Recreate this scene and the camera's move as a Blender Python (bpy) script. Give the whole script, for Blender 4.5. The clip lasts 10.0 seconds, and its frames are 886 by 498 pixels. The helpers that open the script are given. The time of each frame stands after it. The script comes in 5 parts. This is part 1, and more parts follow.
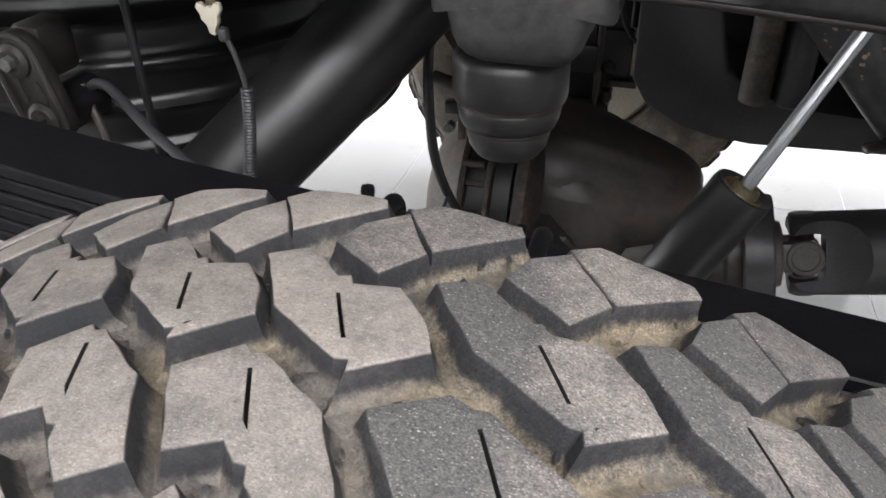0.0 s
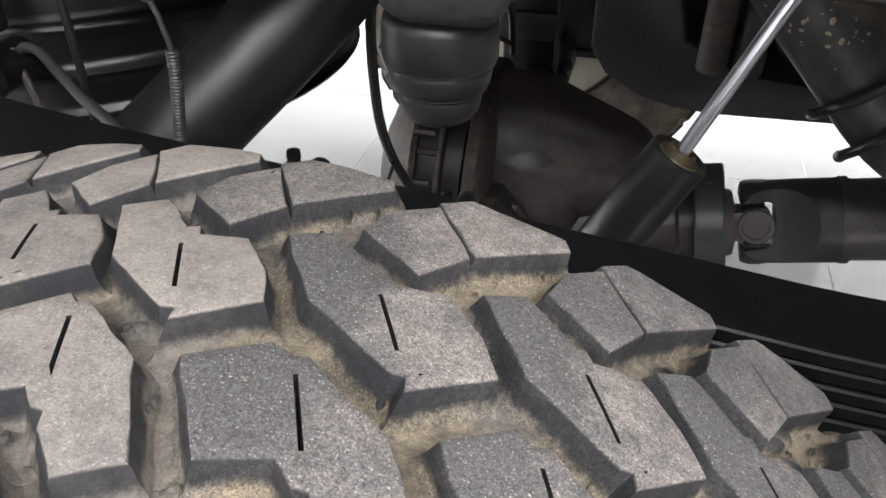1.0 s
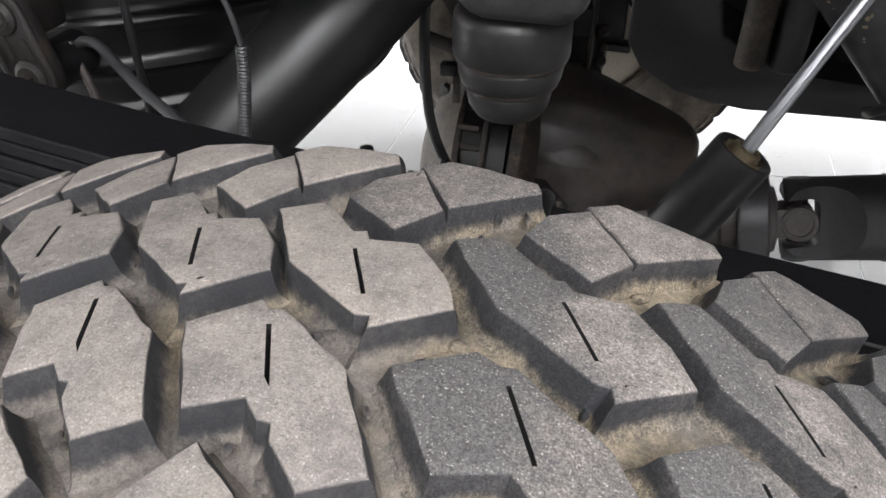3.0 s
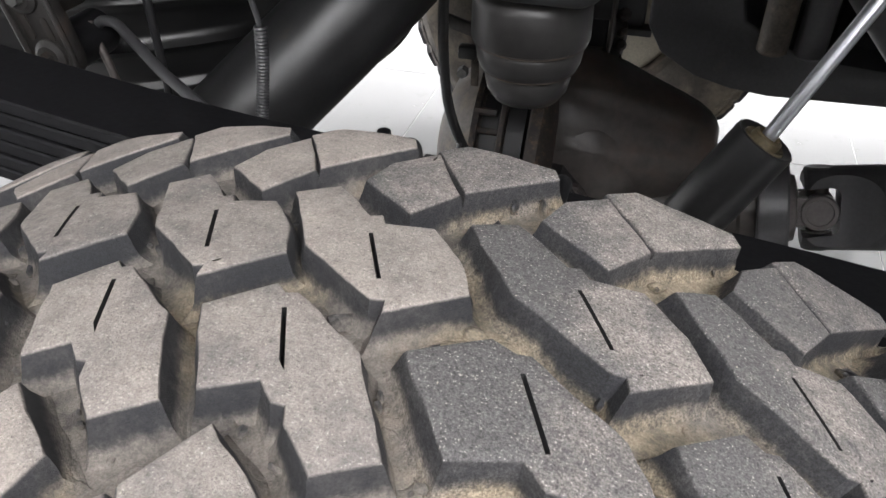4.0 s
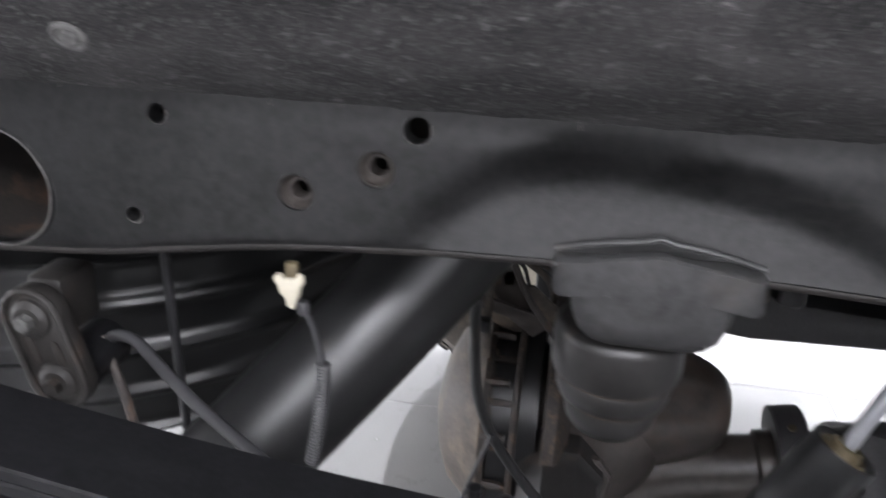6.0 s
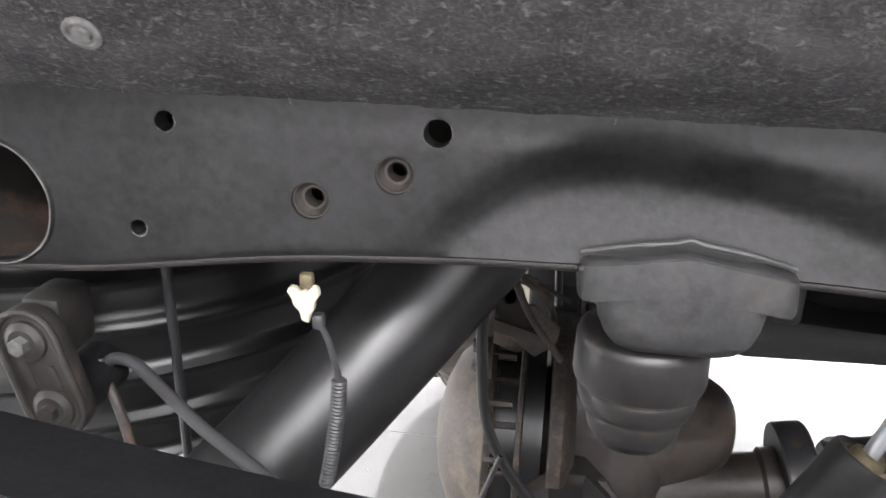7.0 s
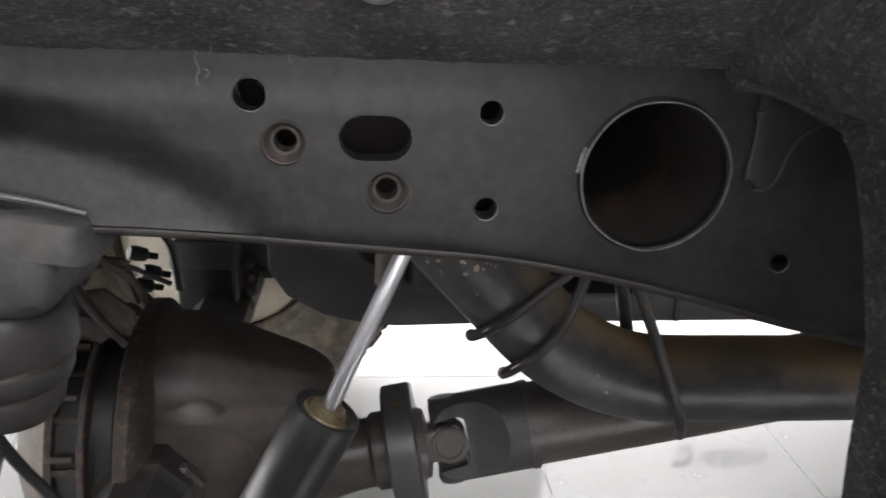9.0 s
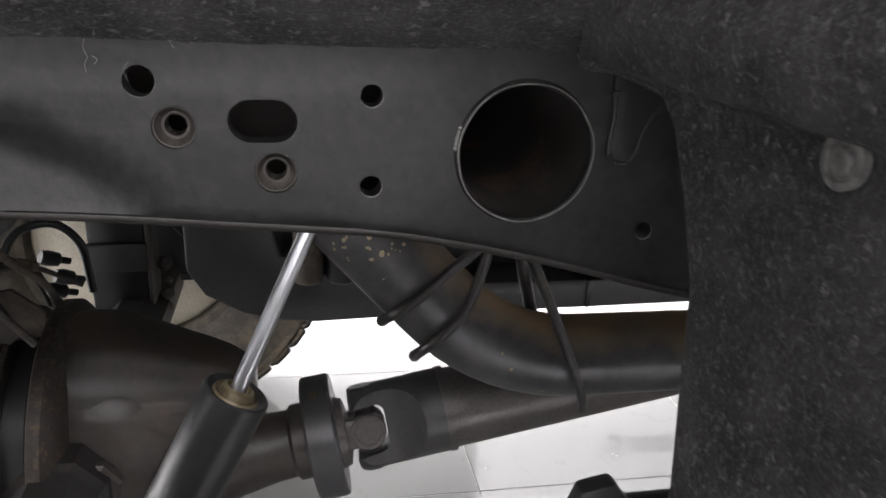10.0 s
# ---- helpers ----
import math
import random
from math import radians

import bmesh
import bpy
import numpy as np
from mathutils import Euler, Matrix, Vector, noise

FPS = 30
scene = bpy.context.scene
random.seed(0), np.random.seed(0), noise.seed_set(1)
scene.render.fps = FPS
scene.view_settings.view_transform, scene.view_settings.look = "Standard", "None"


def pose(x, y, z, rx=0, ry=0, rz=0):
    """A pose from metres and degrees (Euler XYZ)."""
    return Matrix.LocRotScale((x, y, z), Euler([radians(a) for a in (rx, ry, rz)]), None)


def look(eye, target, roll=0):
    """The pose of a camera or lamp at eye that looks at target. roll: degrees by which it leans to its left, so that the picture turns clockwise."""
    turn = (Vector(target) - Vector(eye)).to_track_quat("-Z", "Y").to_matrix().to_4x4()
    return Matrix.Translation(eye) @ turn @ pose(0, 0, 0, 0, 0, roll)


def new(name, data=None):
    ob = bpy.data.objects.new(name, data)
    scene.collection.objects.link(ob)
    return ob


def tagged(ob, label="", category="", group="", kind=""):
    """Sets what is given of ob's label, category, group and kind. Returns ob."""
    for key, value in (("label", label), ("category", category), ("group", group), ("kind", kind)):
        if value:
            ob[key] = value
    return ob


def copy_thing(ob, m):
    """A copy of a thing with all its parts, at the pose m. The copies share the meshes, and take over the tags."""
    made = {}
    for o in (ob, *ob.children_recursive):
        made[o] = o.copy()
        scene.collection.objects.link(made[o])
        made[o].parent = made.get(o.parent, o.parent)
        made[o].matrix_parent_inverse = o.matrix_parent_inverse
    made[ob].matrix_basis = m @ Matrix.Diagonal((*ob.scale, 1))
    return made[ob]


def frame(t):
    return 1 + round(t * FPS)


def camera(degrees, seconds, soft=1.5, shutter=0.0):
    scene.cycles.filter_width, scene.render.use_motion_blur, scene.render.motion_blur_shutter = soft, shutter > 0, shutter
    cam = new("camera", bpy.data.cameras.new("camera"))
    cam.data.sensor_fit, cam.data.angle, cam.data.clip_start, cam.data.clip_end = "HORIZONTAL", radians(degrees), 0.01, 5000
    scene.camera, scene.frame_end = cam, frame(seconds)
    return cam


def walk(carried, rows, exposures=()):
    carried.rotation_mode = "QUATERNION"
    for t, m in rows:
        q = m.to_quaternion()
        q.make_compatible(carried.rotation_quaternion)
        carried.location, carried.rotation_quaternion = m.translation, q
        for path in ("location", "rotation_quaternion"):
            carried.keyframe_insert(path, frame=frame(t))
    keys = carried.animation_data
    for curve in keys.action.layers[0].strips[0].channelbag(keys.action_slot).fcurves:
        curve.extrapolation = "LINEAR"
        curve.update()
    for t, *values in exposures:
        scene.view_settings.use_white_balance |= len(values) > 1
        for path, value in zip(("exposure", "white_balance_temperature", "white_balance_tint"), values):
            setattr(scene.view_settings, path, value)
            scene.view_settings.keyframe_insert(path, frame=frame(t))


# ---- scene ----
cam = camera(59.6, 10.0, shutter=0.5)
PATH = [
    (0, (0.141, -0.139, 0.929), (-0.33, 1.469, -0.163), -0.5),
    (0.5, (0.157, -0.134, 0.926), (-0.297, 1.457, -0.197), -0.4),
    (1, (0.181, -0.13, 0.921), (-0.237, 1.455, -0.225), 0.2),
    (1.5, (0.169, -0.132, 0.924), (-0.244, 1.453, -0.223), 0.2),
    (2, (0.16, -0.13, 0.928), (-0.248, 1.456, -0.22), 0.3),
    (2.5, (0.137, -0.134, 0.924), (-0.282, 1.444, -0.232), 0.3),
    (2.7, (0.131, -0.138, 0.922), (-0.289, 1.439, -0.234), 0.3),
    (4, (0.13, -0.137, 0.922), (-0.327, 1.399, -0.274), 0.3),
    (4.5, (0.136, -0.132, 0.921), (-0.317, 1.401, -0.28), 0.6),
    (4.7, (0.137, -0.131, 0.921), (-0.316, 1.4, -0.284), 0.6),
    (5, (0.168, -0.102, 0.945), (-0.266, 1.452, -0.237), 1.0),
    (5.2, (0.166, -0.082, 0.953), (-0.25, 1.522, -0.166), 1.2),
    (5.4, (0.138, -0.082, 0.97), (-0.256, 1.596, -0.045), 1.4),
    (5.5, (0.11, -0.079, 0.982), (-0.255, 1.624, -0.001), 1.6),
    (5.6, (0.083, -0.077, 0.989), (-0.264, 1.656, 0.054), 1.9),
    (5.8, (0.033, -0.069, 0.993), (-0.3, 1.709, 0.14), 1.9),
    (6, (-0.012, -0.063, 0.986), (-0.33, 1.752, 0.209), 2.0),
    (6.2, (-0.053, -0.06, 0.981), (-0.36, 1.774, 0.24), 2.1),
    (7.3, (-0.023, -0.058, 0.962), (-0.274, 1.803, 0.265), 1.6),
    (7.5, (0.037, -0.057, 0.963), (-0.205, 1.797, 0.255), 1.7),
    (8, (0.181, -0.057, 0.955), (0.031, 1.811, 0.256), 1.9),
    (8.5, (0.256, -0.033, 0.941), (0.273, 1.841, 0.245), 2.3),
    (9, (0.258, -0.025, 0.935), (0.454, 1.841, 0.243), 2.6),
    (9.5, (0.271, -0.036, 0.933), (0.587, 1.816, 0.246), 2.8),
    (10, (0.281, -0.065, 0.93), (0.648, 1.782, 0.256), 2.6),
]
EXPOSURES = [(0, -0.27, 6350, 10), (4.7, -0.35, 6350, 10), (5.2, -0.37, 6200, 10), (5.5, -0.13, 6100, 11), (6.2, 0.41, 6150, 13), (7.3, 0.98, 6450, 12), (7.6, 0.88, 6500, 12), (8.5, 0.38, 6550, 11), (9, 0.35, 6500, 11), (9.5, 0.3, 6470, 12), (10, 0.26, 6450, 12)]
walk(cam, [(t, look(eye, target, roll)) for t, eye, target, roll in PATH], EXPOSURES)

# ---- light ----
world = bpy.data.worlds.new("showroom_air")
scene.world = world
world.use_nodes = True
world.node_tree.nodes["Background"].inputs["Color"].default_value = (0.93, 0.95, 1.0, 1)
world.node_tree.nodes["Background"].inputs["Strength"].default_value = 0.25


def ceiling_or_fill_lamp(x, y, z, wide, deep, watts, tone=(1.0, 0.975, 0.968)):
    data = bpy.data.lights.new("ceiling_or_fill_lamp", "AREA")
    data.shape, data.size, data.size_y, data.energy, data.color = "RECTANGLE", wide, deep, watts, tone
    ob = new("ceiling_or_fill_lamp", data)
    ob.matrix_world = pose(x, y, z)
    return ob


ceiling_or_fill_lamp(1.5, -2.1, 3.1, 3.6, 1.6, 410)
ceiling_or_fill_lamp(0.3, 3.0, 3.1, 6.0, 2.2, 880)
# unseen lamp added over the bed to light the sign board and floor
ceiling_or_fill_lamp(0.9, 1.0, 3.1, 4.0, 0.8, 420)
# unseen fill added before the solid front wall, to reach into the wheel arch
glow = ceiling_or_fill_lamp(1.5, -4.9, 1.75, 6.0, 2.7, 120, (1.0, 0.98, 0.98))
glow.name = glow.data.name = "window_light"
glow.matrix_world = pose(1.5, -4.9, 1.75, 90, 0, 0)
# second unseen fill behind the vehicle, added to brighten the underbody
rear_glow = ceiling_or_fill_lamp(-6.9, 1.6, 1.35, 6.0, 2.3, 560, (1.0, 0.98, 0.97))
rear_glow.name = rear_glow.data.name = "window_light"
rear_glow.matrix_world = pose(-6.9, 1.6, 1.35, 90, 0, -90)


# ---- materials ----
def material(name, base, rough=0.5, metal=0.0, spread=0.25, scale=30.0, fine=220.0, bump=0.15, dust=None, dusty=0.0, dust_scale=9.0, lie=0.0):
    """A surface with two scales of variation, fine relief and, if given, a dust colour lying over it in patches."""
    m = bpy.data.materials.new(name)
    m.use_nodes = True
    nt = m.node_tree
    n, lk = nt.nodes, nt.links
    bsdf = n["Principled BSDF"]
    big = n.new("ShaderNodeTexNoise")
    big.inputs["Scale"].default_value, big.inputs["Detail"].default_value = scale, 5
    small = n.new("ShaderNodeTexNoise")
    small.inputs["Scale"].default_value, small.inputs["Detail"].default_value = fine, 6
    geo = n.new("ShaderNodeNewGeometry")
    for t in (big, small):
        lk.new(geo.outputs["Position"], t.inputs["Vector"])
    mix = n.new("ShaderNodeMix")
    mix.data_type = "RGBA"
    lo = tuple(max(0.0, c * (1 - spread)) for c in base)
    hi = tuple(min(1.0, c * (1 + spread)) for c in base)
    mix.inputs[6].default_value, mix.inputs[7].default_value = (*lo, 1), (*hi, 1)
    add = n.new("ShaderNodeMath")
    add.operation = "MULTIPLY_ADD"
    add.inputs[1].default_value, add.inputs[2].default_value = 0.5, 0.0
    lk.new(small.outputs["Fac"], add.inputs[0])
    half = n.new("ShaderNodeMath")
    half.operation = "MULTIPLY_ADD"
    half.inputs[1].default_value = 0.5
    lk.new(big.outputs["Fac"], half.inputs[0])
    lk.new(add.outputs[0], half.inputs[2])
    ramp = n.new("ShaderNodeMapRange")
    ramp.inputs["From Min"].default_value, ramp.inputs["From Max"].default_value = 0.32, 0.68
    lk.new(half.outputs[0], ramp.inputs["Value"])
    lk.new(ramp.outputs[0], mix.inputs[0])
    colour = mix.outputs[2]
    rough_out = n.new("ShaderNodeMapRange")
    rough_out.inputs["To Min"].default_value, rough_out.inputs["To Max"].default_value = max(0.02, rough - 0.08), min(1.0, rough + 0.08)
    lk.new(big.outputs["Fac"], rough_out.inputs["Value"])
    rough_sock = rough_out.outputs[0]
    if dust:
        patch = n.new("ShaderNodeTexNoise")
        patch.inputs["Scale"].default_value, patch.inputs["Detail"].default_value, patch.inputs["Roughness"].default_value = dust_scale, 8, 0.65
        lk.new(geo.outputs["Position"], patch.inputs["Vector"])
        cut = n.new("ShaderNodeMapRange")
        cut.inputs["From Min"].default_value, cut.inputs["From Max"].default_value = 0.72 - 0.5 * dusty, 1.05 - 0.5 * dusty
        if lie:
            facing = n.new("ShaderNodeSeparateXYZ")
            lk.new(geo.outputs["Normal"], facing.inputs[0])
            settle = n.new("ShaderNodeMath")
            settle.operation = "MULTIPLY_ADD"
            settle.inputs[1].default_value = lie
            lk.new(facing.outputs["Z"], settle.inputs[0])
            lk.new(patch.outputs["Fac"], settle.inputs[2])
            lk.new(settle.outputs[0], cut.inputs["Value"])
        else:
            lk.new(patch.outputs["Fac"], cut.inputs["Value"])
        over = n.new("ShaderNodeMix")
        over.data_type = "RGBA"
        over.inputs[7].default_value = (*dust, 1)
        lk.new(cut.outputs[0], over.inputs[0])
        lk.new(colour, over.inputs[6])
        colour = over.outputs[2]
        dull = n.new("ShaderNodeMix")
        dull.inputs[3].default_value = 0.9
        lk.new(cut.outputs[0], dull.inputs[0])
        lk.new(rough_sock, dull.inputs[2])
        rough_sock = dull.outputs[0]
    lk.new(colour, bsdf.inputs["Base Color"])
    lk.new(rough_sock, bsdf.inputs["Roughness"])
    bsdf.inputs["Metallic"].default_value = metal
    if bump:
        b = n.new("ShaderNodeBump")
        b.inputs["Strength"].default_value, b.inputs["Distance"].default_value = bump, 0.002
        lk.new(half.outputs[0], b.inputs["Height"])
        lk.new(b.outputs["Normal"], bsdf.inputs["Normal"])
    return m


TAN = (0.30, 0.255, 0.19)
BROWN = (0.13, 0.085, 0.055)
mat_frame = material("satin_black_frame_paint", (0.0125, 0.0125, 0.0128), 0.44, spread=0.7, scale=16, fine=150, bump=0.26, dust=(0.052, 0.049, 0.046), dusty=0.26, dust_scale=9)
mat_cup = material("thick_black_underseal", (0.040, 0.040, 0.0405), 0.52, spread=0.5, scale=30, fine=130, bump=0.42, dust=(0.085, 0.075, 0.066), dusty=0.34, dust_scale=22)
mat_shaft = material("dusty_black_shaft", (0.120, 0.108, 0.105), 0.36, metal=0.25, spread=0.3, scale=10, bump=0.06, dust=(0.20, 0.145, 0.12), dusty=0.30, dust_scale=12)
mat_frame.node_tree.nodes["Principled BSDF"].inputs["Specular IOR Level"].default_value = 0.3
# the dust on the frame lies in faint streaks along the rail
streak = mat_frame.node_tree.nodes.new("ShaderNodeMapping")
streak.inputs["Scale"].default_value = (0.3, 1, 3.0)
frame_place = next(x for x in mat_frame.node_tree.nodes if x.bl_idname == "ShaderNodeNewGeometry")
mat_frame.node_tree.links.new(frame_place.outputs["Position"], streak.inputs["Vector"])
for grain in [x for x in mat_frame.node_tree.nodes if x.bl_idname == "ShaderNodeTexNoise" and abs(x.inputs["Scale"].default_value - 9) < 0.1]:
    mat_frame.node_tree.links.new(streak.outputs[0], grain.inputs["Vector"])
# rust, with the shade of the hollows painted into the base colour
mat_cavity = material("rusty_shade_dark_steel", (0.010, 0.0075, 0.006), 0.8, spread=0.5, scale=30, bump=0.2, dust=(0.14, 0.066, 0.034), dusty=0.32, dust_scale=14, lie=0.05)
mat_black = material("black_chassis_paint", (0.012, 0.012, 0.013), 0.38, spread=0.3, scale=25, bump=0.08, dust=(0.10, 0.085, 0.07), dusty=0.05)
mat_pipe = material("black_coated_pipe", (0.011, 0.011, 0.0115), 0.38, spread=0.4, scale=14, bump=0.1, dust=BROWN, dusty=0.14, dust_scale=12)
mat_pipe.node_tree.nodes["Principled BSDF"].inputs["Specular IOR Level"].default_value = 0.62
mat_spare = material("black_spare_rubber", (0.006, 0.006, 0.0063), 0.34, spread=0.3, scale=30, bump=0.05, dust=(0.04, 0.036, 0.033), dusty=0.05, dust_scale=14)
mat_cast = material("rusty_black_casting", (0.012, 0.0105, 0.0095), 0.6, spread=0.5, scale=40, bump=0.4, dust=(0.06, 0.037, 0.024), dusty=0.32, dust_scale=35)
mat_exhaust = material("heat_stained_exhaust", (0.085, 0.084, 0.087), 0.34, metal=0.4, spread=0.4, scale=7, fine=50, bump=0.12, dust=(0.32, 0.235, 0.15), dusty=0.20, dust_scale=8, lie=0.52)
mat_leaf = material("black_spring_steel", (0.008, 0.008, 0.009), 0.42, spread=0.5, scale=60, bump=0.12, dust=(0.05, 0.046, 0.042), dusty=-0.04, dust_scale=130)
mat_leaf.node_tree.nodes["Principled BSDF"].inputs["Specular IOR Level"].default_value = 0.22
mat_rubber = material("moulded_black_rubber", (0.024, 0.023, 0.0225), 0.42, spread=0.3, scale=20, fine=140, bump=0.2, dust=BROWN, dusty=0.28, dust_scale=16)
mat_axle = material("dusty_axle_casting", (0.045, 0.038, 0.034), 0.42, spread=0.4, scale=14, fine=90, bump=0.35, dust=(0.105, 0.068, 0.047), dusty=0.38, dust_scale=7, lie=0.10)
mat_flange = material("rust_speckled_flange", (0.030, 0.024, 0.021), 0.6, spread=0.5, scale=40, bump=0.35, dust=(0.20, 0.135, 0.088), dusty=0.42, dust_scale=90)
mat_cover = material("dusty_differential_cover", (0.075, 0.063, 0.052), 0.6, spread=0.45, scale=24, bump=0.3, dust=(0.24, 0.188, 0.138), dusty=0.46, dust_scale=26)
mat_chrome = material("polished_chrome", (0.74, 0.76, 0.80), 0.33, metal=1.0, spread=0.06, scale=40, bump=0.0)
mat_brass = material("yellow_zinc_seal", (0.105, 0.085, 0.05), 0.5, metal=0.3, spread=0.5, scale=60, bump=0.1, dust=(0.03, 0.024, 0.018), dusty=0.35, dust_scale=60)
mat_tank = material("grey_plastic_tank", (0.058, 0.057, 0.060), 0.42, spread=0.2, scale=8, bump=0.06, dust=(0.16, 0.135, 0.11), dusty=0.2)
mat_cream = material("cream_dusty_drum", (0.64, 0.59, 0.48), 0.7, spread=0.2, scale=10, bump=0.1, dust=(0.36, 0.29, 0.21), dusty=0.25)
mat_sleeve = material("dull_brown_sleeve", (0.029, 0.024, 0.021), 0.7, spread=0.5, scale=120, bump=0.3)
mat_seam = material("rust_tinged_weld", (0.014, 0.012, 0.011), 0.6, spread=0.6, scale=40, bump=0.5, dust=(0.06, 0.038, 0.026), dusty=0.12, dust_scale=30)
mat_rusty = material("rust_edged_steel", (0.05, 0.043, 0.04), 0.5, metal=0.3, spread=0.4, scale=60, bump=0.2, dust=(0.16, 0.09, 0.05), dusty=0.35, dust_scale=40)
mat_bolt = material("dull_zinc_bolt", (0.10, 0.08, 0.06), 0.6, metal=0.3, spread=0.3, scale=80, bump=0.2)
mat_zinc = material("grey_zinc_plating", (0.15, 0.15, 0.145), 0.45, metal=0.5, spread=0.4, scale=90, bump=0.2, dust=BROWN, dusty=0.2, dust_scale=60)
mat_white = material("white_plastic_clip", (0.43, 0.40, 0.32), 0.5, spread=0.1, scale=50, bump=0.1, dust=TAN, dusty=0.2, dust_scale=60)
mat_wire = material("black_wire_sheath", (0.032, 0.032, 0.034), 0.42, spread=0.2, scale=60, bump=0.1)
# near-black that puts the shade inside the tread slits into the colour
mat_slit_shade = material("slit_shade_black", (0.009, 0.009, 0.0095), 0.9, spread=0.3, scale=60, bump=0.1)
mat_chip = material("pale_burnt_flake", (0.36, 0.29, 0.20), 0.8, spread=0.4, scale=200, bump=0.2)
mat_hanger = material("dusty_black_rod", (0.022, 0.021, 0.020), 0.34, spread=0.5, scale=60, bump=0.15, dust=(0.12, 0.095, 0.07), dusty=0.3, dust_scale=40, lie=0.2)
mat_rim = material("brown_dusty_rubber", (0.045, 0.036, 0.030), 0.6, spread=0.5, scale=60, bump=0.2, dust=(0.13, 0.09, 0.06), dusty=0.36, dust_scale=40)
mat_tile = material("white_glazed_tile", (0.315, 0.316, 0.316), 0.0, spread=0.04, scale=3, bump=0.0, dust=(0.17, 0.165, 0.16), dusty=0.26, dust_scale=16)
mat_tile.node_tree.nodes["Principled BSDF"].inputs["IOR"].default_value = 2.3
mat_grout = material("grey_grout", (0.56, 0.555, 0.55), 0.9, spread=0.15, scale=40, bump=0.2)
mat_wall = material("white_painted_wall", (0.8, 0.8, 0.8), 0.7, spread=0.03, scale=3, bump=0.02)
mat_sign = material("light_grey_sign_panel", (0.25, 0.25, 0.252), 0.5, spread=0.03, scale=5, bump=0.0)
mat_ink = material("dark_sign_lettering", (0.05, 0.05, 0.052), 0.6, spread=0.05, scale=20, bump=0.0)
# worn tube edge, and the pale colour of painted glints on hole rims
mat_worn_glint = material("worn_edge_and_glint", (0.13, 0.125, 0.12), 0.5, metal=0.4, spread=0.6, scale=70, bump=0.2)
mat_fibre = material("pale_felt_fibre", (0.12, 0.118, 0.11), 0.8, spread=0.4, scale=90, bump=0.0)
mat_bed = material("black_bed_underside", (0.03, 0.03, 0.032), 0.6, spread=0.2, scale=8, bump=0.1)


def tread_material(name):
    """Road-worn tread rubber. By depth under the tread face: a dusty face with pale grit, a darker slate flank, and mud
    at the foot and in the grooves.
    """
    m = bpy.data.materials.new(name)
    m.use_nodes = True
    nt = m.node_tree
    n, lk = nt.nodes, nt.links
    bsdf = n["Principled BSDF"]
    geo = n.new("ShaderNodeNewGeometry")
    info = n.new("ShaderNodeObjectInfo")
    co = n.new("ShaderNodeTexCoord")

    def noisy(scale, detail, rough=0.6):
        t = n.new("ShaderNodeTexNoise")
        t.inputs["Scale"].default_value, t.inputs["Detail"].default_value, t.inputs["Roughness"].default_value = scale, detail, rough
        lk.new(geo.outputs["Position"], t.inputs["Vector"])
        return t.outputs["Fac"]

    def calc(op, a, b=None, c=None):
        t = n.new("ShaderNodeMath")
        t.operation = op
        for k, v in enumerate((a, b, c)):
            if isinstance(v, (int, float)):
                t.inputs[k].default_value = v
            elif v is not None:
                lk.new(v, t.inputs[k])
        return t.outputs[0]

    def fade(v, a, b, lo=0.0, hi=1.0):
        t = n.new("ShaderNodeMapRange")
        t.interpolation_type = "SMOOTHSTEP"
        for key, x in (("From Min", a), ("From Max", b), ("To Min", lo), ("To Max", hi)):
            t.inputs[key].default_value = x
        lk.new(v, t.inputs["Value"])
        return t.outputs[0]

    def blend(fac, a, b):
        t = n.new("ShaderNodeMix")
        t.data_type = "RGBA"
        for k, v in ((6, a), (7, b)):
            if isinstance(v, tuple):
                t.inputs[k].default_value = (*v, 1)
            else:
                lk.new(v, t.inputs[k])
        lk.new(fac, t.inputs[0])
        return t.outputs[2]

    spot = n.new("ShaderNodeSeparateXYZ")
    lk.new(co.outputs["Object"], spot.inputs[0])
    world_at = n.new("ShaderNodeSeparateXYZ")
    lk.new(geo.outputs["Position"], world_at.inputs[0])
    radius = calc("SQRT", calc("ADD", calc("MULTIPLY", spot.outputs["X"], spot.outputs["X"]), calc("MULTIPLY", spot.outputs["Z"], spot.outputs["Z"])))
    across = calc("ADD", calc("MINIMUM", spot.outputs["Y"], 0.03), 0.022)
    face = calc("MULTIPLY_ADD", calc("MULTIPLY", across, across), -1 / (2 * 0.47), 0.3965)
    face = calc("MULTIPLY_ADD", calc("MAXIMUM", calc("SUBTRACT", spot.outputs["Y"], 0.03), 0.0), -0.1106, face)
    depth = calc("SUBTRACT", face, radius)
    cloud, grain, fine = noisy(24, 6, 0.65), noisy(230, 8, 0.8), noisy(1500, 3, 0.7)
    # face dust
    scuffed = n.new("ShaderNodeAttribute")
    scuffed.attribute_name = "scuff"
    worn = scuffed.outputs["Fac"]
    trail = fade(calc("ADD", spot.outputs["X"], calc("MULTIPLY_ADD", cloud, 0.05, -0.025)), -0.024, 0.016)
    dusty = calc("ADD", calc("MULTIPLY_ADD", cloud, 1.0, 0.12), calc("MULTIPLY_ADD", grain, 0.8, -0.40))
    dusty = calc("ADD", dusty, calc("MULTIPLY", worn, calc("MULTIPLY_ADD", trail, 0.50, -0.74)))
    dusty = calc("ADD", dusty, calc("ADD", calc("MULTIPLY_ADD", info.outputs["Random"], 0.2, -0.1), calc("MULTIPLY_ADD", noisy(70, 5, 0.7), 0.9, -0.45)))
    rubbed = n.new("ShaderNodeAttribute")
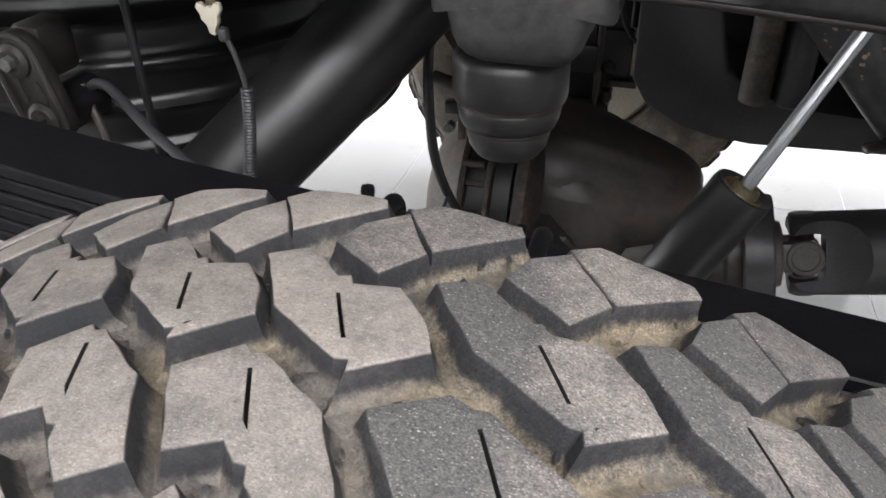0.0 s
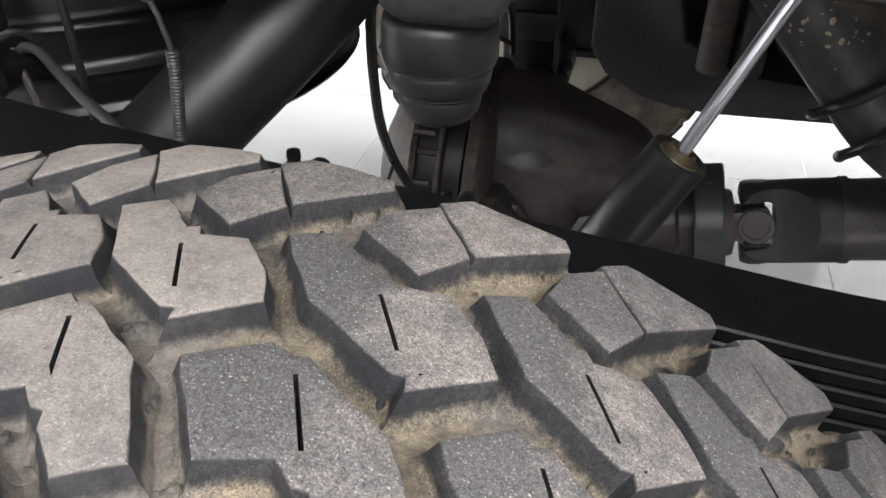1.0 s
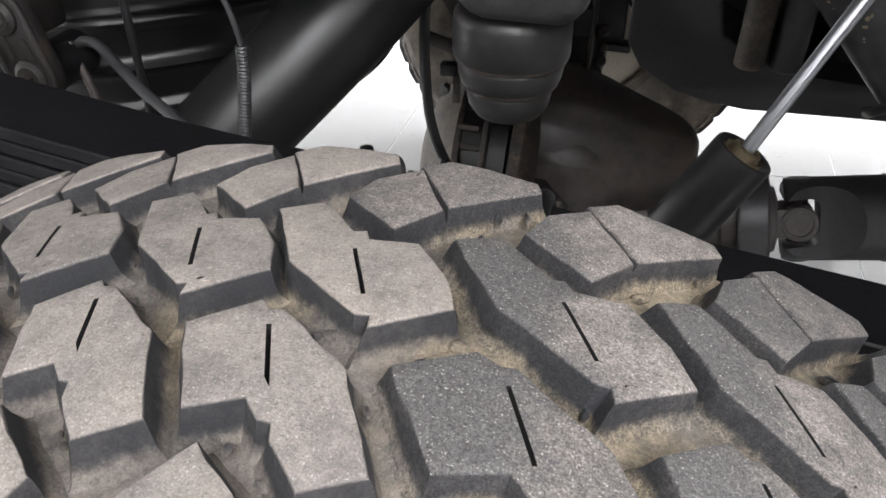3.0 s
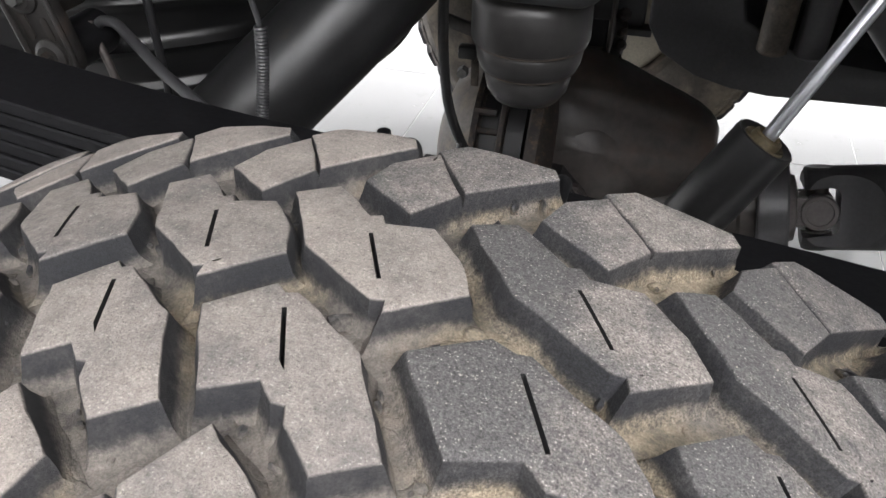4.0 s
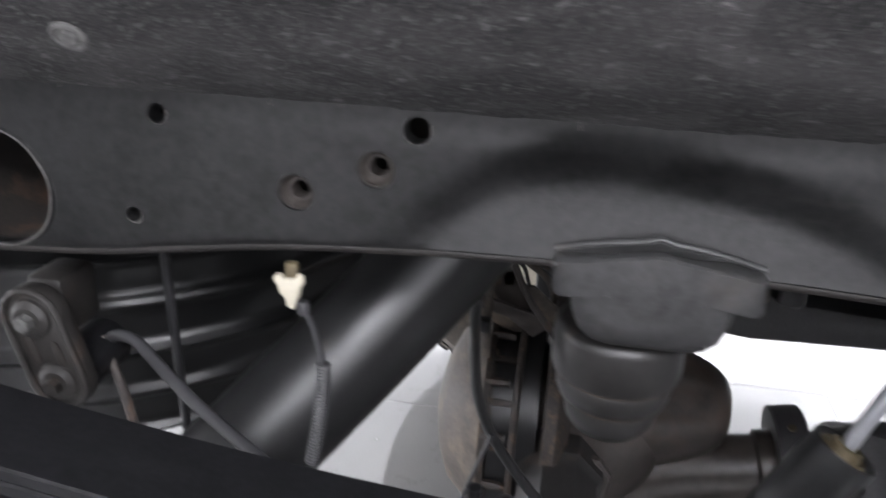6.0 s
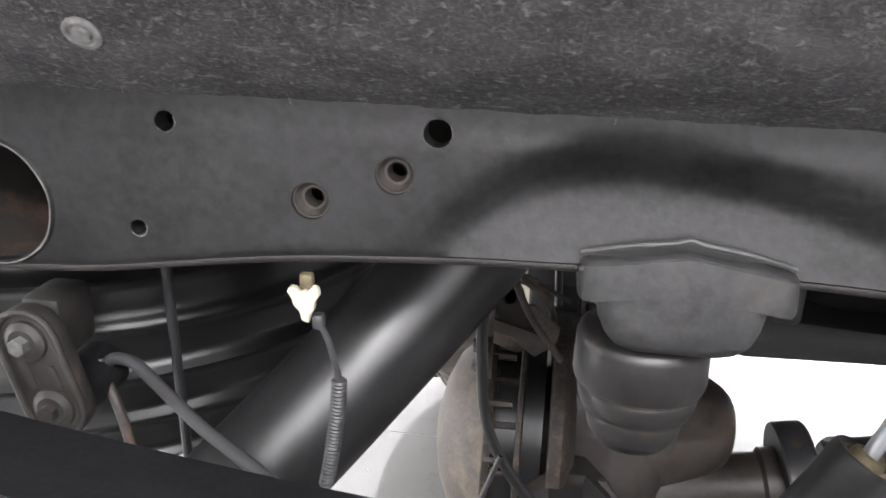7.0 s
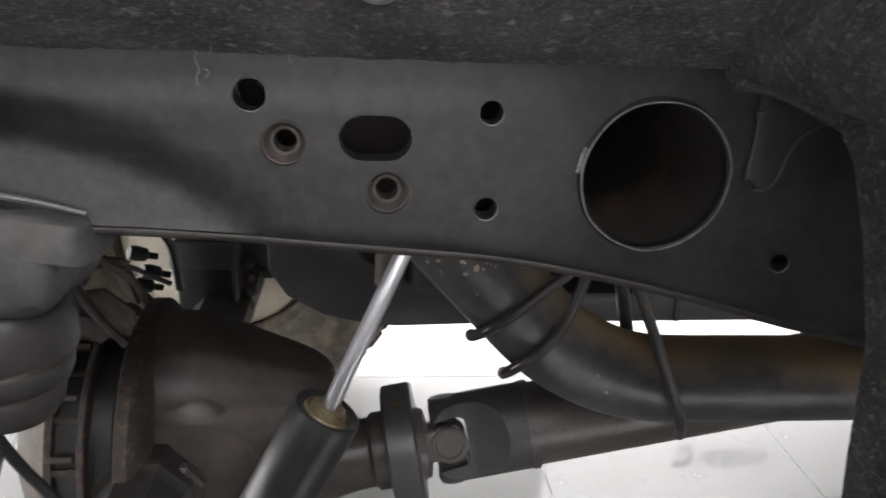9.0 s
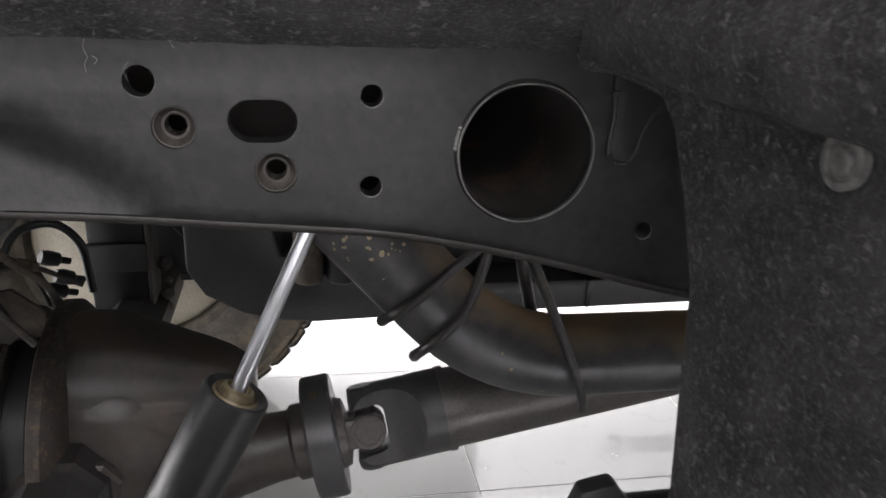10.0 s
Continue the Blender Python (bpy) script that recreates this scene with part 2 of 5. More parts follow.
    rubbed.attribute_name = "rub"
    rub = calc("MULTIPLY", fade(calc("ADD", rubbed.outputs["Fac"], calc("MULTIPLY_ADD", grain, 0.9, -0.45)), 0.25, 1.0), calc("MULTIPLY_ADD", worn, 0.30, 0.22))
    dusty = calc("SUBTRACT", dusty, rub)
    top = blend(fade(dusty, 0.0, 1.0, 0.04, 0.97), (0.092, 0.090, 0.090), (0.346, 0.306, 0.276))
    grit = calc("ADD", noisy(1500, 2, 0.5), calc("MULTIPLY", noisy(120, 3, 0.6), 0.16))
    top = blend(fade(grit, 0.748, 0.798, 0.0, 0.6), top, (0.46, 0.43, 0.385))
    top = blend(fade(noisy(560, 1, 0.4), 0.765, 0.80, 0.0, 0.7), top, (0.50, 0.45, 0.38))
    top = blend(fade(noisy(900, 3, 0.6), 0.30, 0.40, 0.5, 0.0), top, (0.045, 0.044, 0.044))
    top = blend(fade(noisy(150, 6, 0.75), 0.56, 0.72, 0.0, 0.45), top, (0.075, 0.073, 0.075))
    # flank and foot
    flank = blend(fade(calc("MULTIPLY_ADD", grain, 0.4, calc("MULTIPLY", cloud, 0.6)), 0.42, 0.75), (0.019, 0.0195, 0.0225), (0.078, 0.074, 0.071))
    dry = blend(fade(calc("MULTIPLY_ADD", cloud, 0.7, calc("MULTIPLY", grain, 0.5)), 0.42, 0.78), (0.074, 0.069, 0.064), (0.230, 0.205, 0.180))
    tan = blend(fade(calc("MULTIPLY_ADD", cloud, 0.5, calc("MULTIPLY", grain, 0.6)), 0.42, 0.72), (0.115, 0.098, 0.074), (0.33, 0.274, 0.195))
    mud = blend(fade(calc("ADD", noisy(13, 5, 0.6), calc("MULTIPLY", world_at.outputs["X"], 0.7)), 0.46, 0.62), dry, tan)
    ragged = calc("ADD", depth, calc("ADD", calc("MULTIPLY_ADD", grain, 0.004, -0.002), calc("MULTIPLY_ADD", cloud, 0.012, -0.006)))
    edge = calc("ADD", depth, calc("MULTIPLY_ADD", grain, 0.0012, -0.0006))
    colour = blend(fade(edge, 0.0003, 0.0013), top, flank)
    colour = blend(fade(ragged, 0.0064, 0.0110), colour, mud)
    tint = n.new("ShaderNodeMix")
    tint.data_type, tint.blend_type = "RGBA", "MULTIPLY"
    tint.inputs[0].default_value = 1.0
    lk.new(colour, tint.inputs[6])
    speckle = n.new("ShaderNodeCombineXYZ")
    v = calc("MULTIPLY", fade(fine, 0.3, 0.7, 0.80, 1.20), fade(noisy(620, 5, 0.75), 0.32, 0.68, 0.88, 1.12))
    v = calc("ADD", calc("MULTIPLY", calc("SUBTRACT", v, 1.0), calc("MULTIPLY_ADD", worn, 1.3, 1.0)), 1.0)
    for k in range(3):
        lk.new(v, speckle.inputs[k])
    lk.new(speckle.outputs[0], tint.inputs[7])
    lk.new(tint.outputs[2], bsdf.inputs["Base Color"])
    bsdf.inputs["Roughness"].default_value = 0.8
    crack = n.new("ShaderNodeTexVoronoi")
    crack.feature = "DISTANCE_TO_EDGE"
    crack.inputs["Scale"].default_value = 75
    shifted = n.new("ShaderNodeVectorMath")
    shifted.operation = "ADD"
    swirl = n.new("ShaderNodeVectorMath")
    swirl.operation = "SCALE"
    swirl.inputs["Scale"].default_value = 0.02
    warp = n.new("ShaderNodeTexNoise")
    warp.inputs["Scale"].default_value, warp.inputs["Detail"].default_value = 60, 4
    lk.new(geo.outputs["Position"], warp.inputs["Vector"])
    lk.new(warp.outputs["Color"], swirl.inputs[0])
    lk.new(geo.outputs["Position"], shifted.inputs[0])
    lk.new(swirl.outputs[0], shifted.inputs[1])
    lk.new(shifted.outputs[0], crack.inputs["Vector"])
    plates = calc("MULTIPLY", fade(crack.outputs["Distance"], 0.0, 0.06), fade(ragged, 0.0085, 0.0125, 0.0, 0.35))
    b = n.new("ShaderNodeBump")
    b.inputs["Strength"].default_value, b.inputs["Distance"].default_value = 0.62, 0.0018
    folds = calc("MULTIPLY", calc("SINE", calc("MULTIPLY", calc("ADD", depth, calc("MULTIPLY", noisy(90, 3), 0.0040)), 7400.0)), fade(ragged, 0.0060, 0.0085, 0.0, 0.035))
    lk.new(calc("ADD", calc("ADD", plates, folds), calc("ADD", calc("MULTIPLY_ADD", fine, 0.4, calc("MULTIPLY", noisy(420, 6, 0.75), 0.8)), calc("MULTIPLY", noisy(60, 4), 0.8))), b.inputs["Height"])
    lk.new(b.outputs["Normal"], bsdf.inputs["Normal"])
    return m


def felt_material(name):
    """Needled felt: dark fibres with streaks of paler ones lying in two directions, and pale clumps."""
    m = bpy.data.materials.new(name)
    m.use_nodes = True
    n, lk = m.node_tree.nodes, m.node_tree.links
    bsdf = n["Principled BSDF"]
    geo = n.new("ShaderNodeNewGeometry")

    def fibres(stretch, turn, scale, lo, hi, top):
        place = n.new("ShaderNodeMapping")
        place.inputs["Scale"].default_value = stretch
        place.inputs["Rotation"].default_value = turn
        lk.new(geo.outputs["Position"], place.inputs["Vector"])
        t = n.new("ShaderNodeTexNoise")
        t.inputs["Scale"].default_value, t.inputs["Detail"].default_value, t.inputs["Roughness"].default_value = scale, 4, 0.6
        t.inputs["Distortion"].default_value = 0.6
        lk.new(place.outputs[0], t.inputs["Vector"])
        r = n.new("ShaderNodeMapRange")
        for key, x in (("From Min", lo), ("From Max", hi), ("To Max", top)):
            r.inputs[key].default_value = x
        lk.new(t.outputs["Fac"], r.inputs["Value"])
        return r.outputs[0]

    layers = [fibres((0.6, 1, 1), (0, 0, 0), 30, 0.42, 0.72, 0.20), fibres((0.5, 1, 1), (0, 0.5, 0.3), 560, 0.50, 0.74, 0.30), fibres((1, 0.5, 0.6), (0.3, -0.6, 0), 430, 0.52, 0.74, 0.30), fibres((0.7, 1, 1), (0, 0.3, 0), 250, 0.57, 0.70, 0.58)]
    total = layers[0]
    for v in layers[1:]:
        a = n.new("ShaderNodeMath")
        lk.new(total, a.inputs[0])
        lk.new(v, a.inputs[1])
        total = a.outputs[0]
    mix = n.new("ShaderNodeMix")
    mix.data_type = "RGBA"
    mix.inputs[6].default_value, mix.inputs[7].default_value = (0.0105, 0.0100, 0.0104, 1), (0.155, 0.149, 0.150, 1)
    lk.new(total, mix.inputs[0])
    lk.new(mix.outputs[2], bsdf.inputs["Base Color"])
    bsdf.inputs["Roughness"].default_value = 0.95
    b = n.new("ShaderNodeBump")
    b.inputs["Strength"].default_value, b.inputs["Distance"].default_value = 0.9, 0.002
    lk.new(total, b.inputs["Height"])
    lk.new(b.outputs["Normal"], bsdf.inputs["Normal"])
    return m


mat_felt = felt_material("needled_felt_liner")
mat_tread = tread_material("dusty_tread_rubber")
mat_wallside = material("dusty_sidewall_rubber", (0.09, 0.08, 0.068), 0.8, spread=0.3, scale=20, bump=0.3, dust=(0.36, 0.295, 0.22), dusty=0.5, dust_scale=9)



# ---- building helpers ----
def finish(bm, name, mats, smooth=35):
    me = bpy.data.meshes.new(name)
    bmesh.ops.recalc_face_normals(bm, faces=bm.faces)
    bm.to_mesh(me)
    bm.free()
    for m in mats if isinstance(mats, (list, tuple)) else [mats]:
        me.materials.append(m)
    if smooth:
        me.polygons.foreach_set("use_smooth", [True] * len(me.polygons))
        me.set_sharp_from_angle(angle=radians(smooth))
    return me


def part(name, bm, mats, parent, label="", smooth=35, m=None):
    ob = new(name, finish(bm, name, mats, smooth))
    ob.parent = parent
    if m is not None:
        ob.matrix_basis = m
    return tagged(ob, label)


def thing(name, label, category, at=(0, 0, 0), group="", kind=""):
    ob = new(name)
    ob.location = at
    ob.empty_display_size = 0.05
    return tagged(ob, label, category, group, kind)


def solo(name, bm, mats, label, category, group="", kind="", smooth=35, m=None):
    ob = new(name, finish(bm, name, mats, smooth))
    if m is not None:
        ob.matrix_basis = m
    return tagged(ob, label, category, group, kind)


def box_bm(x0, x1, y0, y1, z0, z1, bevel=0.0, segments=2):
    bm = bmesh.new()
    bmesh.ops.create_cube(bm, size=1)
    for v in bm.verts:
        v.co = Vector(((x0 + x1) / 2 + v.co.x * (x1 - x0), (y0 + y1) / 2 + v.co.y * (y1 - y0), (z0 + z1) / 2 + v.co.z * (z1 - z0)))
    if bevel:
        bmesh.ops.bevel(bm, geom=bm.edges[:], offset=bevel, segments=segments, affect="EDGES", profile=0.5)
    return bm


def joined(*bms):
    out = bmesh.new()
    for b in bms:
        me = bpy.data.meshes.new("tmp")
        b.to_mesh(me)
        b.free()
        out.from_mesh(me)
        bpy.data.meshes.remove(me)
    return out


def rounded_path(points, radius=0.03, steps=6):
    """A polyline with its inner corners rounded."""
    pts = [Vector(p) for p in points]
    out = [pts[0]]
    for a, b, c in zip(pts, pts[1:], pts[2:]):
        r = min(radius, (b - a).length * 0.48, (c - b).length * 0.48)
        p, q = b + (a - b).normalized() * r, b + (c - b).normalized() * r
        for k in range(steps + 1):
            t = k / steps
            out.append((1 - t) ** 2 * p + 2 * t * (1 - t) * b + t * t * q)
    out.append(pts[-1])
    return out


def tube_bm(points, r, seg=16, radii=None, caps=True):
    """A round bar swept along a line of points."""
    bm = bmesh.new()
    pts = [Vector(p) for p in points]
    up = Vector((0, 0, 1)) if abs((pts[1] - pts[0]).normalized().z) < 0.9 else Vector((0, 1, 0))
    rings = []
    for i, p in enumerate(pts):
        d = (pts[min(i + 1, len(pts) - 1)] - pts[max(i - 1, 0)]).normalized()
        side = d.cross(up).normalized()
        up = side.cross(d).normalized()
        rr = radii[i] if radii else r
        rings.append([bm.verts.new(p + rr * (math.cos(a) * side + math.sin(a) * up)) for a in (2 * math.pi * k / seg for k in range(seg))])
    for a, b in zip(rings, rings[1:]):
        for k in range(seg):
            bm.faces.new((a[k], a[(k + 1) % seg], b[(k + 1) % seg], b[k]))
    if caps:
        bm.faces.new(rings[0][::-1])
        bm.faces.new(rings[-1])
    return bm


def lathe_bm(profile, seg=48, closed=False):
    """Profile rows of (along, radius), turned about the local x axis."""
    bm = bmesh.new()
    rings = []
    for s, r in profile:
        rings.append([bm.verts.new((s, r * math.cos(a), r * math.sin(a))) for a in (2 * math.pi * k / seg for k in range(seg))])
    pairs = list(zip(rings, rings[1:])) + ([(rings[-1], rings[0])] if closed else [])
    for a, b in pairs:
        for k in range(seg):
            bm.faces.new((a[k], a[(k + 1) % seg], b[(k + 1) % seg], b[k]))
    if not closed:
        bm.faces.new(rings[0][::-1])
        bm.faces.new(rings[-1])
    bmesh.ops.remove_doubles(bm, verts=bm.verts, dist=1e-6)
    return bm


def along(a, b):
    """The pose that lays the local x axis from a towards b."""
    a, b = Vector(a), Vector(b)
    return Matrix.Translation(a) @ (b - a).to_track_quat("X", "Z").to_matrix().to_4x4()


def moved(bm, m):
    bmesh.ops.transform(bm, matrix=m, verts=bm.verts)
    return bm


def hexhead_bm(r, h):
    bm = bmesh.new()
    bmesh.ops.create_cone(bm, cap_ends=True, segments=6, radius1=r, radius2=r * 0.94, depth=h)
    return bm


def plate_bm(outline, thick, bevel=0.0):
    """A flat plate from an outline in local x and z, its thickness along y."""
    bm = bmesh.new()
    f = bm.faces.new([bm.verts.new((x, 0, z)) for x, z in outline])
    out = bmesh.ops.extrude_face_region(bm, geom=[f])
    bmesh.ops.translate(bm, vec=(0, thick, 0), verts=[v for v in out["geom"] if isinstance(v, bmesh.types.BMVert)])
    bmesh.ops.recalc_face_normals(bm, faces=bm.faces)
    if bevel:
        bmesh.ops.bevel(bm, geom=bm.edges[:], offset=bevel, segments=2, affect="EDGES", profile=0.5)
    return bm


def carve(bm, cutters):
    """The mesh less the cutters, worked out at once."""
    body = new("carving", finish(bm, "carving", [], 0))
    tool = new("carver", finish(joined(*cutters), "carver", [], 0))
    mod = body.modifiers.new("cut", "BOOLEAN")
    mod.operation, mod.object, mod.solver = "DIFFERENCE", tool, "EXACT"
    dg = bpy.context.evaluated_depsgraph_get()
    out = bmesh.new()
    out.from_mesh(body.evaluated_get(dg).to_mesh())
    for o in (body, tool):
        me = o.data
        bpy.data.objects.remove(o)
        bpy.data.meshes.remove(me)
    return out


def smooth_step(a, b, x):
    t = min(1.0, max(0.0, (x - a) / (b - a)))
    return t * t * (3 - 2 * t)


def curve_at(rows, x):
    near = x + np.linspace(-0.03, 0.03, 7)
    return float(np.interp(near, [r[0] for r in rows], [r[1] for r in rows]).mean())


# ---- large structure: showroom ----
floor = solo("floor", box_bm(-7, 8, -5, 9, -0.2, -0.0012), mat_grout, "white glazed tile floor with grey grout", "floor", kind="structure")
bm = bmesh.new()
for a, b, c, d in ((-7.2, -7.0, -5, 9), (8.0, 8.2, -5, 9)):
    bm = joined(bm, box_bm(a, b, c, d, -0.1, 3.4))
solo("wall_ends", bm, mat_wall, "plain white showroom end walls", "wall", kind="structure", smooth=0)
solo("wall_back", box_bm(-7.2, 8.2, 9, 9.2, -0.1, 3.4), mat_wall, "plain white showroom back wall", "wall", kind="structure", smooth=0)
solo("wall_front", box_bm(-7.2, 8.2, -5.2, -5, -0.1, 3.4), mat_wall, "plain white showroom front wall", "wall", kind="structure", smooth=0)
solo("ceiling", box_bm(-7.2, 8.2, -5.2, 9.2, 3.4, 3.5), mat_wall, "plain white showroom ceiling", "ceiling", kind="structure", smooth=0)

# unseen vehicle body round the wheel: bed underside, far quarter panel, added light blockers
CENTRE = 0.88
bed = thing("truck_bed", "unseen black pickup bed and body panels that block light", "truck body")
part("bed_floor", box_bm(-1.4, 1.7, 0.30, 2 * CENTRE - 0.30, 1.00, 1.04, 0.004), mat_bed, bed)
for i in range(6):
    x = -1.2 + 0.52 * i
    part("cross_member", box_bm(x, x + 0.08, 0.36, 2 * CENTRE - 0.36, 0.955, 0.998, 0.006), mat_bed, bed)
part("far_quarter_panel", box_bm(-1.4, 1.7, 2 * CENTRE + 0.14, 2 * CENTRE + 0.16, 0.86, 1.5, 0.005), mat_bed, bed)
# unseen sides and cab block, added to keep light off the rail
part("bedside_front_blocker", box_bm(0.50, 1.7, -0.165, -0.145, 0.22, 1.5, 0.005), mat_bed, bed)
part("cab_light_blocker", box_bm(1.72, 4.2, -0.16, 1.92, 0.62, 1.5, 0.02), mat_bed, bed)
part("bedside_rear_blocker", box_bm(-1.4, -0.62, -0.165, -0.145, 0.45, 1.5, 0.005), mat_bed, bed)
# unseen wings close gaps that let lamplight past the bed
for x0, x1, y0, y1 in ((0.50, 1.70, -0.144, 0.298), (-1.4, -0.63, -0.144, 0.298), (0.63, 1.70, 2 * CENTRE - 0.298, 2 * CENTRE + 0.139), (-1.4, -0.61, 2 * CENTRE - 0.298, 2 * CENTRE + 0.139)):
    part("bed_wing_blocker", box_bm(x0, x1, y0, y1, 1.00, 1.04, 0.004), mat_bed, bed)
part("bedside_top_blocker", box_bm(-0.615, 0.495, -0.165, -0.145, 1.345, 1.5, 0.005), mat_bed, bed)
part("inner_wheelhouse", box_bm(-0.6, 0.62, 2 * CENTRE - 0.36, 2 * CENTRE + 0.13, 0.93, 0.96, 0.004), mat_bed, bed)

# ---- felt wheel-arch liner ----
SECTION = [(0.343, 0.896), (0.333, 0.902), (0.316, 0.914), (0.298, 0.930), (0.27, 0.966), (0.22, 1.05), (0.14, 1.17), (0.0, 1.28), (-0.14, 1.34)]
LINER_X, LINER_R = 0.463, 0.05


def liner_bm():
    bm = bmesh.new()
    xs = [-0.75 + 0.004 * i for i in range(283)] + [0.385, 0.395, 0.405, 0.415, 0.43]
    rows = []
    for x in xs:
        drop = 0.0 if x < LINER_X - LINER_R else LINER_R - math.sqrt(max(0.0, LINER_R**2 - (x - LINER_X + LINER_R) ** 2))
        row = []
        for k, (y, z) in enumerate(SECTION):
            wob = (0.0012 if k < 2 else 0.0035) * noise.noise(Vector((x * 9, y * 9, z * 9)))
            edge = 0.0011 * noise.noise(Vector((x * 45, 3.0, 0))) + 0.0017 * noise.noise(Vector((x * 150, 1.0, 0))) if k == 0 else 0.0
            row.append(bm.verts.new((x, y + wob * 0.6, z + wob + edge - (drop if z > 0.93 else 0))))
        rows.append(row)
    for a, b in zip(rows, rows[1:]):
        for k in range(len(SECTION) - 1):
            bm.faces.new((a[k], a[k + 1], b[k + 1], b[k]))
    # front wall, its inner edge running down beside the rail
    inner = [(1.02, 0.20), (0.96, 0.29), (0.915, 0.325), (0.894, 0.338), (0.889, 0.31), (0.883, 0.275), (0.868, 0.258), (0.84, 0.245), (0.80, 0.233), (0.755, 0.226), (0.71, 0.209), (0.66, 0.202), (0.60, 0.196), (0.52, 0.19), (0.40, 0.185), (0.28, 0.18)]
    cols = []
    for z, y_in in inner:
        fore = LINER_X - 0.012 * smooth_step(0.72, 0.90, z) - (0.028 * smooth_step(0.885, 0.90, z)) * smooth_step(0.26, 0.34, y_in) - 0.05 * smooth_step(0.80, 0.60, z) * 0.5
        row = []
        for k in range(13):
            y = y_in + (-0.16 - y_in) * k / 12
            wob = 0.003 * noise.noise(Vector((7, y * 11, z * 11)))
            fuzz = 0.002 * noise.noise(Vector((3, 3, z * 70))) if k == 0 else 0.0
            row.append(bm.verts.new((fore + wob + 0.02 * (k / 12) ** 2, y + fuzz, z)))
        cols.append(row)
    for a, b in zip(cols, cols[1:]):
        for k in range(12):
            bm.faces.new((a[k], a[k + 1], b[k + 1], b[k]))
    # thickness
    bmesh.ops.recalc_face_normals(bm, faces=bm.faces)
    bmesh.ops.solidify(bm, geom=bm.faces[:], thickness=0.004)
    return bm


liner = thing("fender_liner", "dark grey needled felt wheel-arch liner above the tyre", "fender liner")
part("felt_shell", liner_bm(), mat_felt, liner, smooth=60)


part("corner_flap", moved(plate_bm([(0.405, 0.925), (0.412, 0.897), (0.428, 0.8955), (0.4315, 0.891), (0.433, 0.885), (0.4385, 0.8825), (0.452, 0.8815), (0.466, 0.877), (0.483, 0.8695), (0.502, 0.861), (0.54, 0.850), (0.54, 0.925)], 0.005, 0.0012), Matrix.Translation((0, 0.340, 0))), mat_felt, liner, "felt corner flap with a torn step")
# unseen felt wall added to stop light entering the arch from behind
part("rear_light_blocker", box_bm(-0.622, -0.616, -0.143, 0.33, 0.34, 1.0, 0.002), mat_felt, liner)


def push_rivet(m):
    bm = lathe_bm([(-0.004, 0.0), (-0.004, 0.0105), (0.0018, 0.0110), (0.0026, 0.0098), (0.0027, 0.0080), (0.0012, 0.0070), (0.0012, 0.0056), (0.0034, 0.0048), (0.0038, 0.0)], 24)
    part("push_rivet", bm, mat_rivet, liner, "grey plastic push rivet", m=m)


mat_rivet = material("grey_plastic_rivet", (0.085, 0.083, 0.081), 0.6, spread=0.6, scale=300, bump=0.1)
for x, y, z in ((-0.2685, 0.2975, 0.9305), (0.2615, 0.2985, 0.9295)):
    push_rivet(along((x, y - 0.003, z - 0.0025), (x, y - 0.5, z - 0.38)) @ Matrix.Diagonal((0.9, 0.88, 0.88, 1)))
push_rivet(along((0.4435, 0.138, 0.8815), (0.0, 0.133, 0.8795)) @ Matrix.Diagonal((0.6, 0.86, 0.86, 1)))

hairs = bmesh.new()
rng = random.Random(3)
for k in range(34):
    x = rng.uniform(-0.6, 0.42)
    a = Vector((x, 0.341 + rng.uniform(-0.012, 0.002), 0.895 + rng.uniform(0.0, 0.008)))
    tip = a + Vector((rng.uniform(-0.004, 0.004), rng.uniform(-0.003, 0.001), rng.uniform(-0.006, -0.001)))
    bend = (a + tip) / 2 + Vector((rng.uniform(-0.003, 0.003), -0.001, 0.001))
    hair = tube_bm([a, bend, tip], 0.00014, 4)
    hairs = joined(hairs, hair)
for pts in ([(0.172, 0.384, 0.889), (0.1705, 0.384, 0.884), (0.173, 0.384, 0.879), (0.1705, 0.3845, 0.876), (0.171, 0.385, 0.871)], [(0.193, 0.384, 0.877), (0.190, 0.384, 0.874), (0.1905, 0.3845, 0.870), (0.192, 0.385, 0.867)], [(0.175, 0.384, 0.880), (0.178, 0.384, 0.878), (0.1755, 0.384, 0.8755)]):
    hairs = joined(hairs, tube_bm(rounded_path(pts, 0.003), 0.0002, 5))
fuzz = part("loose_fibres", hairs, mat_fibre, liner, "pale loose fibres at the lower edge", smooth=0)
fuzz["kind"] = "stuff"

# ---- chassis rail with its holes ----
RAIL_Y, RAIL_W = 0.39, 0.085
RAIL_LOW = [(-1.3, 0.72), (-0.6, 0.745), (-0.45, 0.752), (-0.34, 0.758), (-0.27, 0.769), (-0.2, 0.778), (-0.1, 0.784), (0.0, 0.786), (0.115, 0.786), (0.19, 0.782), (0.255, 0.777), (0.34, 0.771), (0.376, 0.764), (0.43, 0.753), (0.525, 0.727), (0.57, 0.716), (0.8, 0.655), (1.1, 0.60), (1.6, 0.58)]
RAIL_TOP = [(-1.3, 0.915), (0.45, 0.915), (0.7, 0.88), (1.1, 0.77), (1.6, 0.74)]
ARCH = [(-0.16, 0.74), (-0.104, 0.809), (-0.054, 0.852), (-0.003, 0.865), (0.06, 0.8575), (0.12, 0.843), (0.165, 0.822), (0.20, 0.790), (0.25, 0.72)]


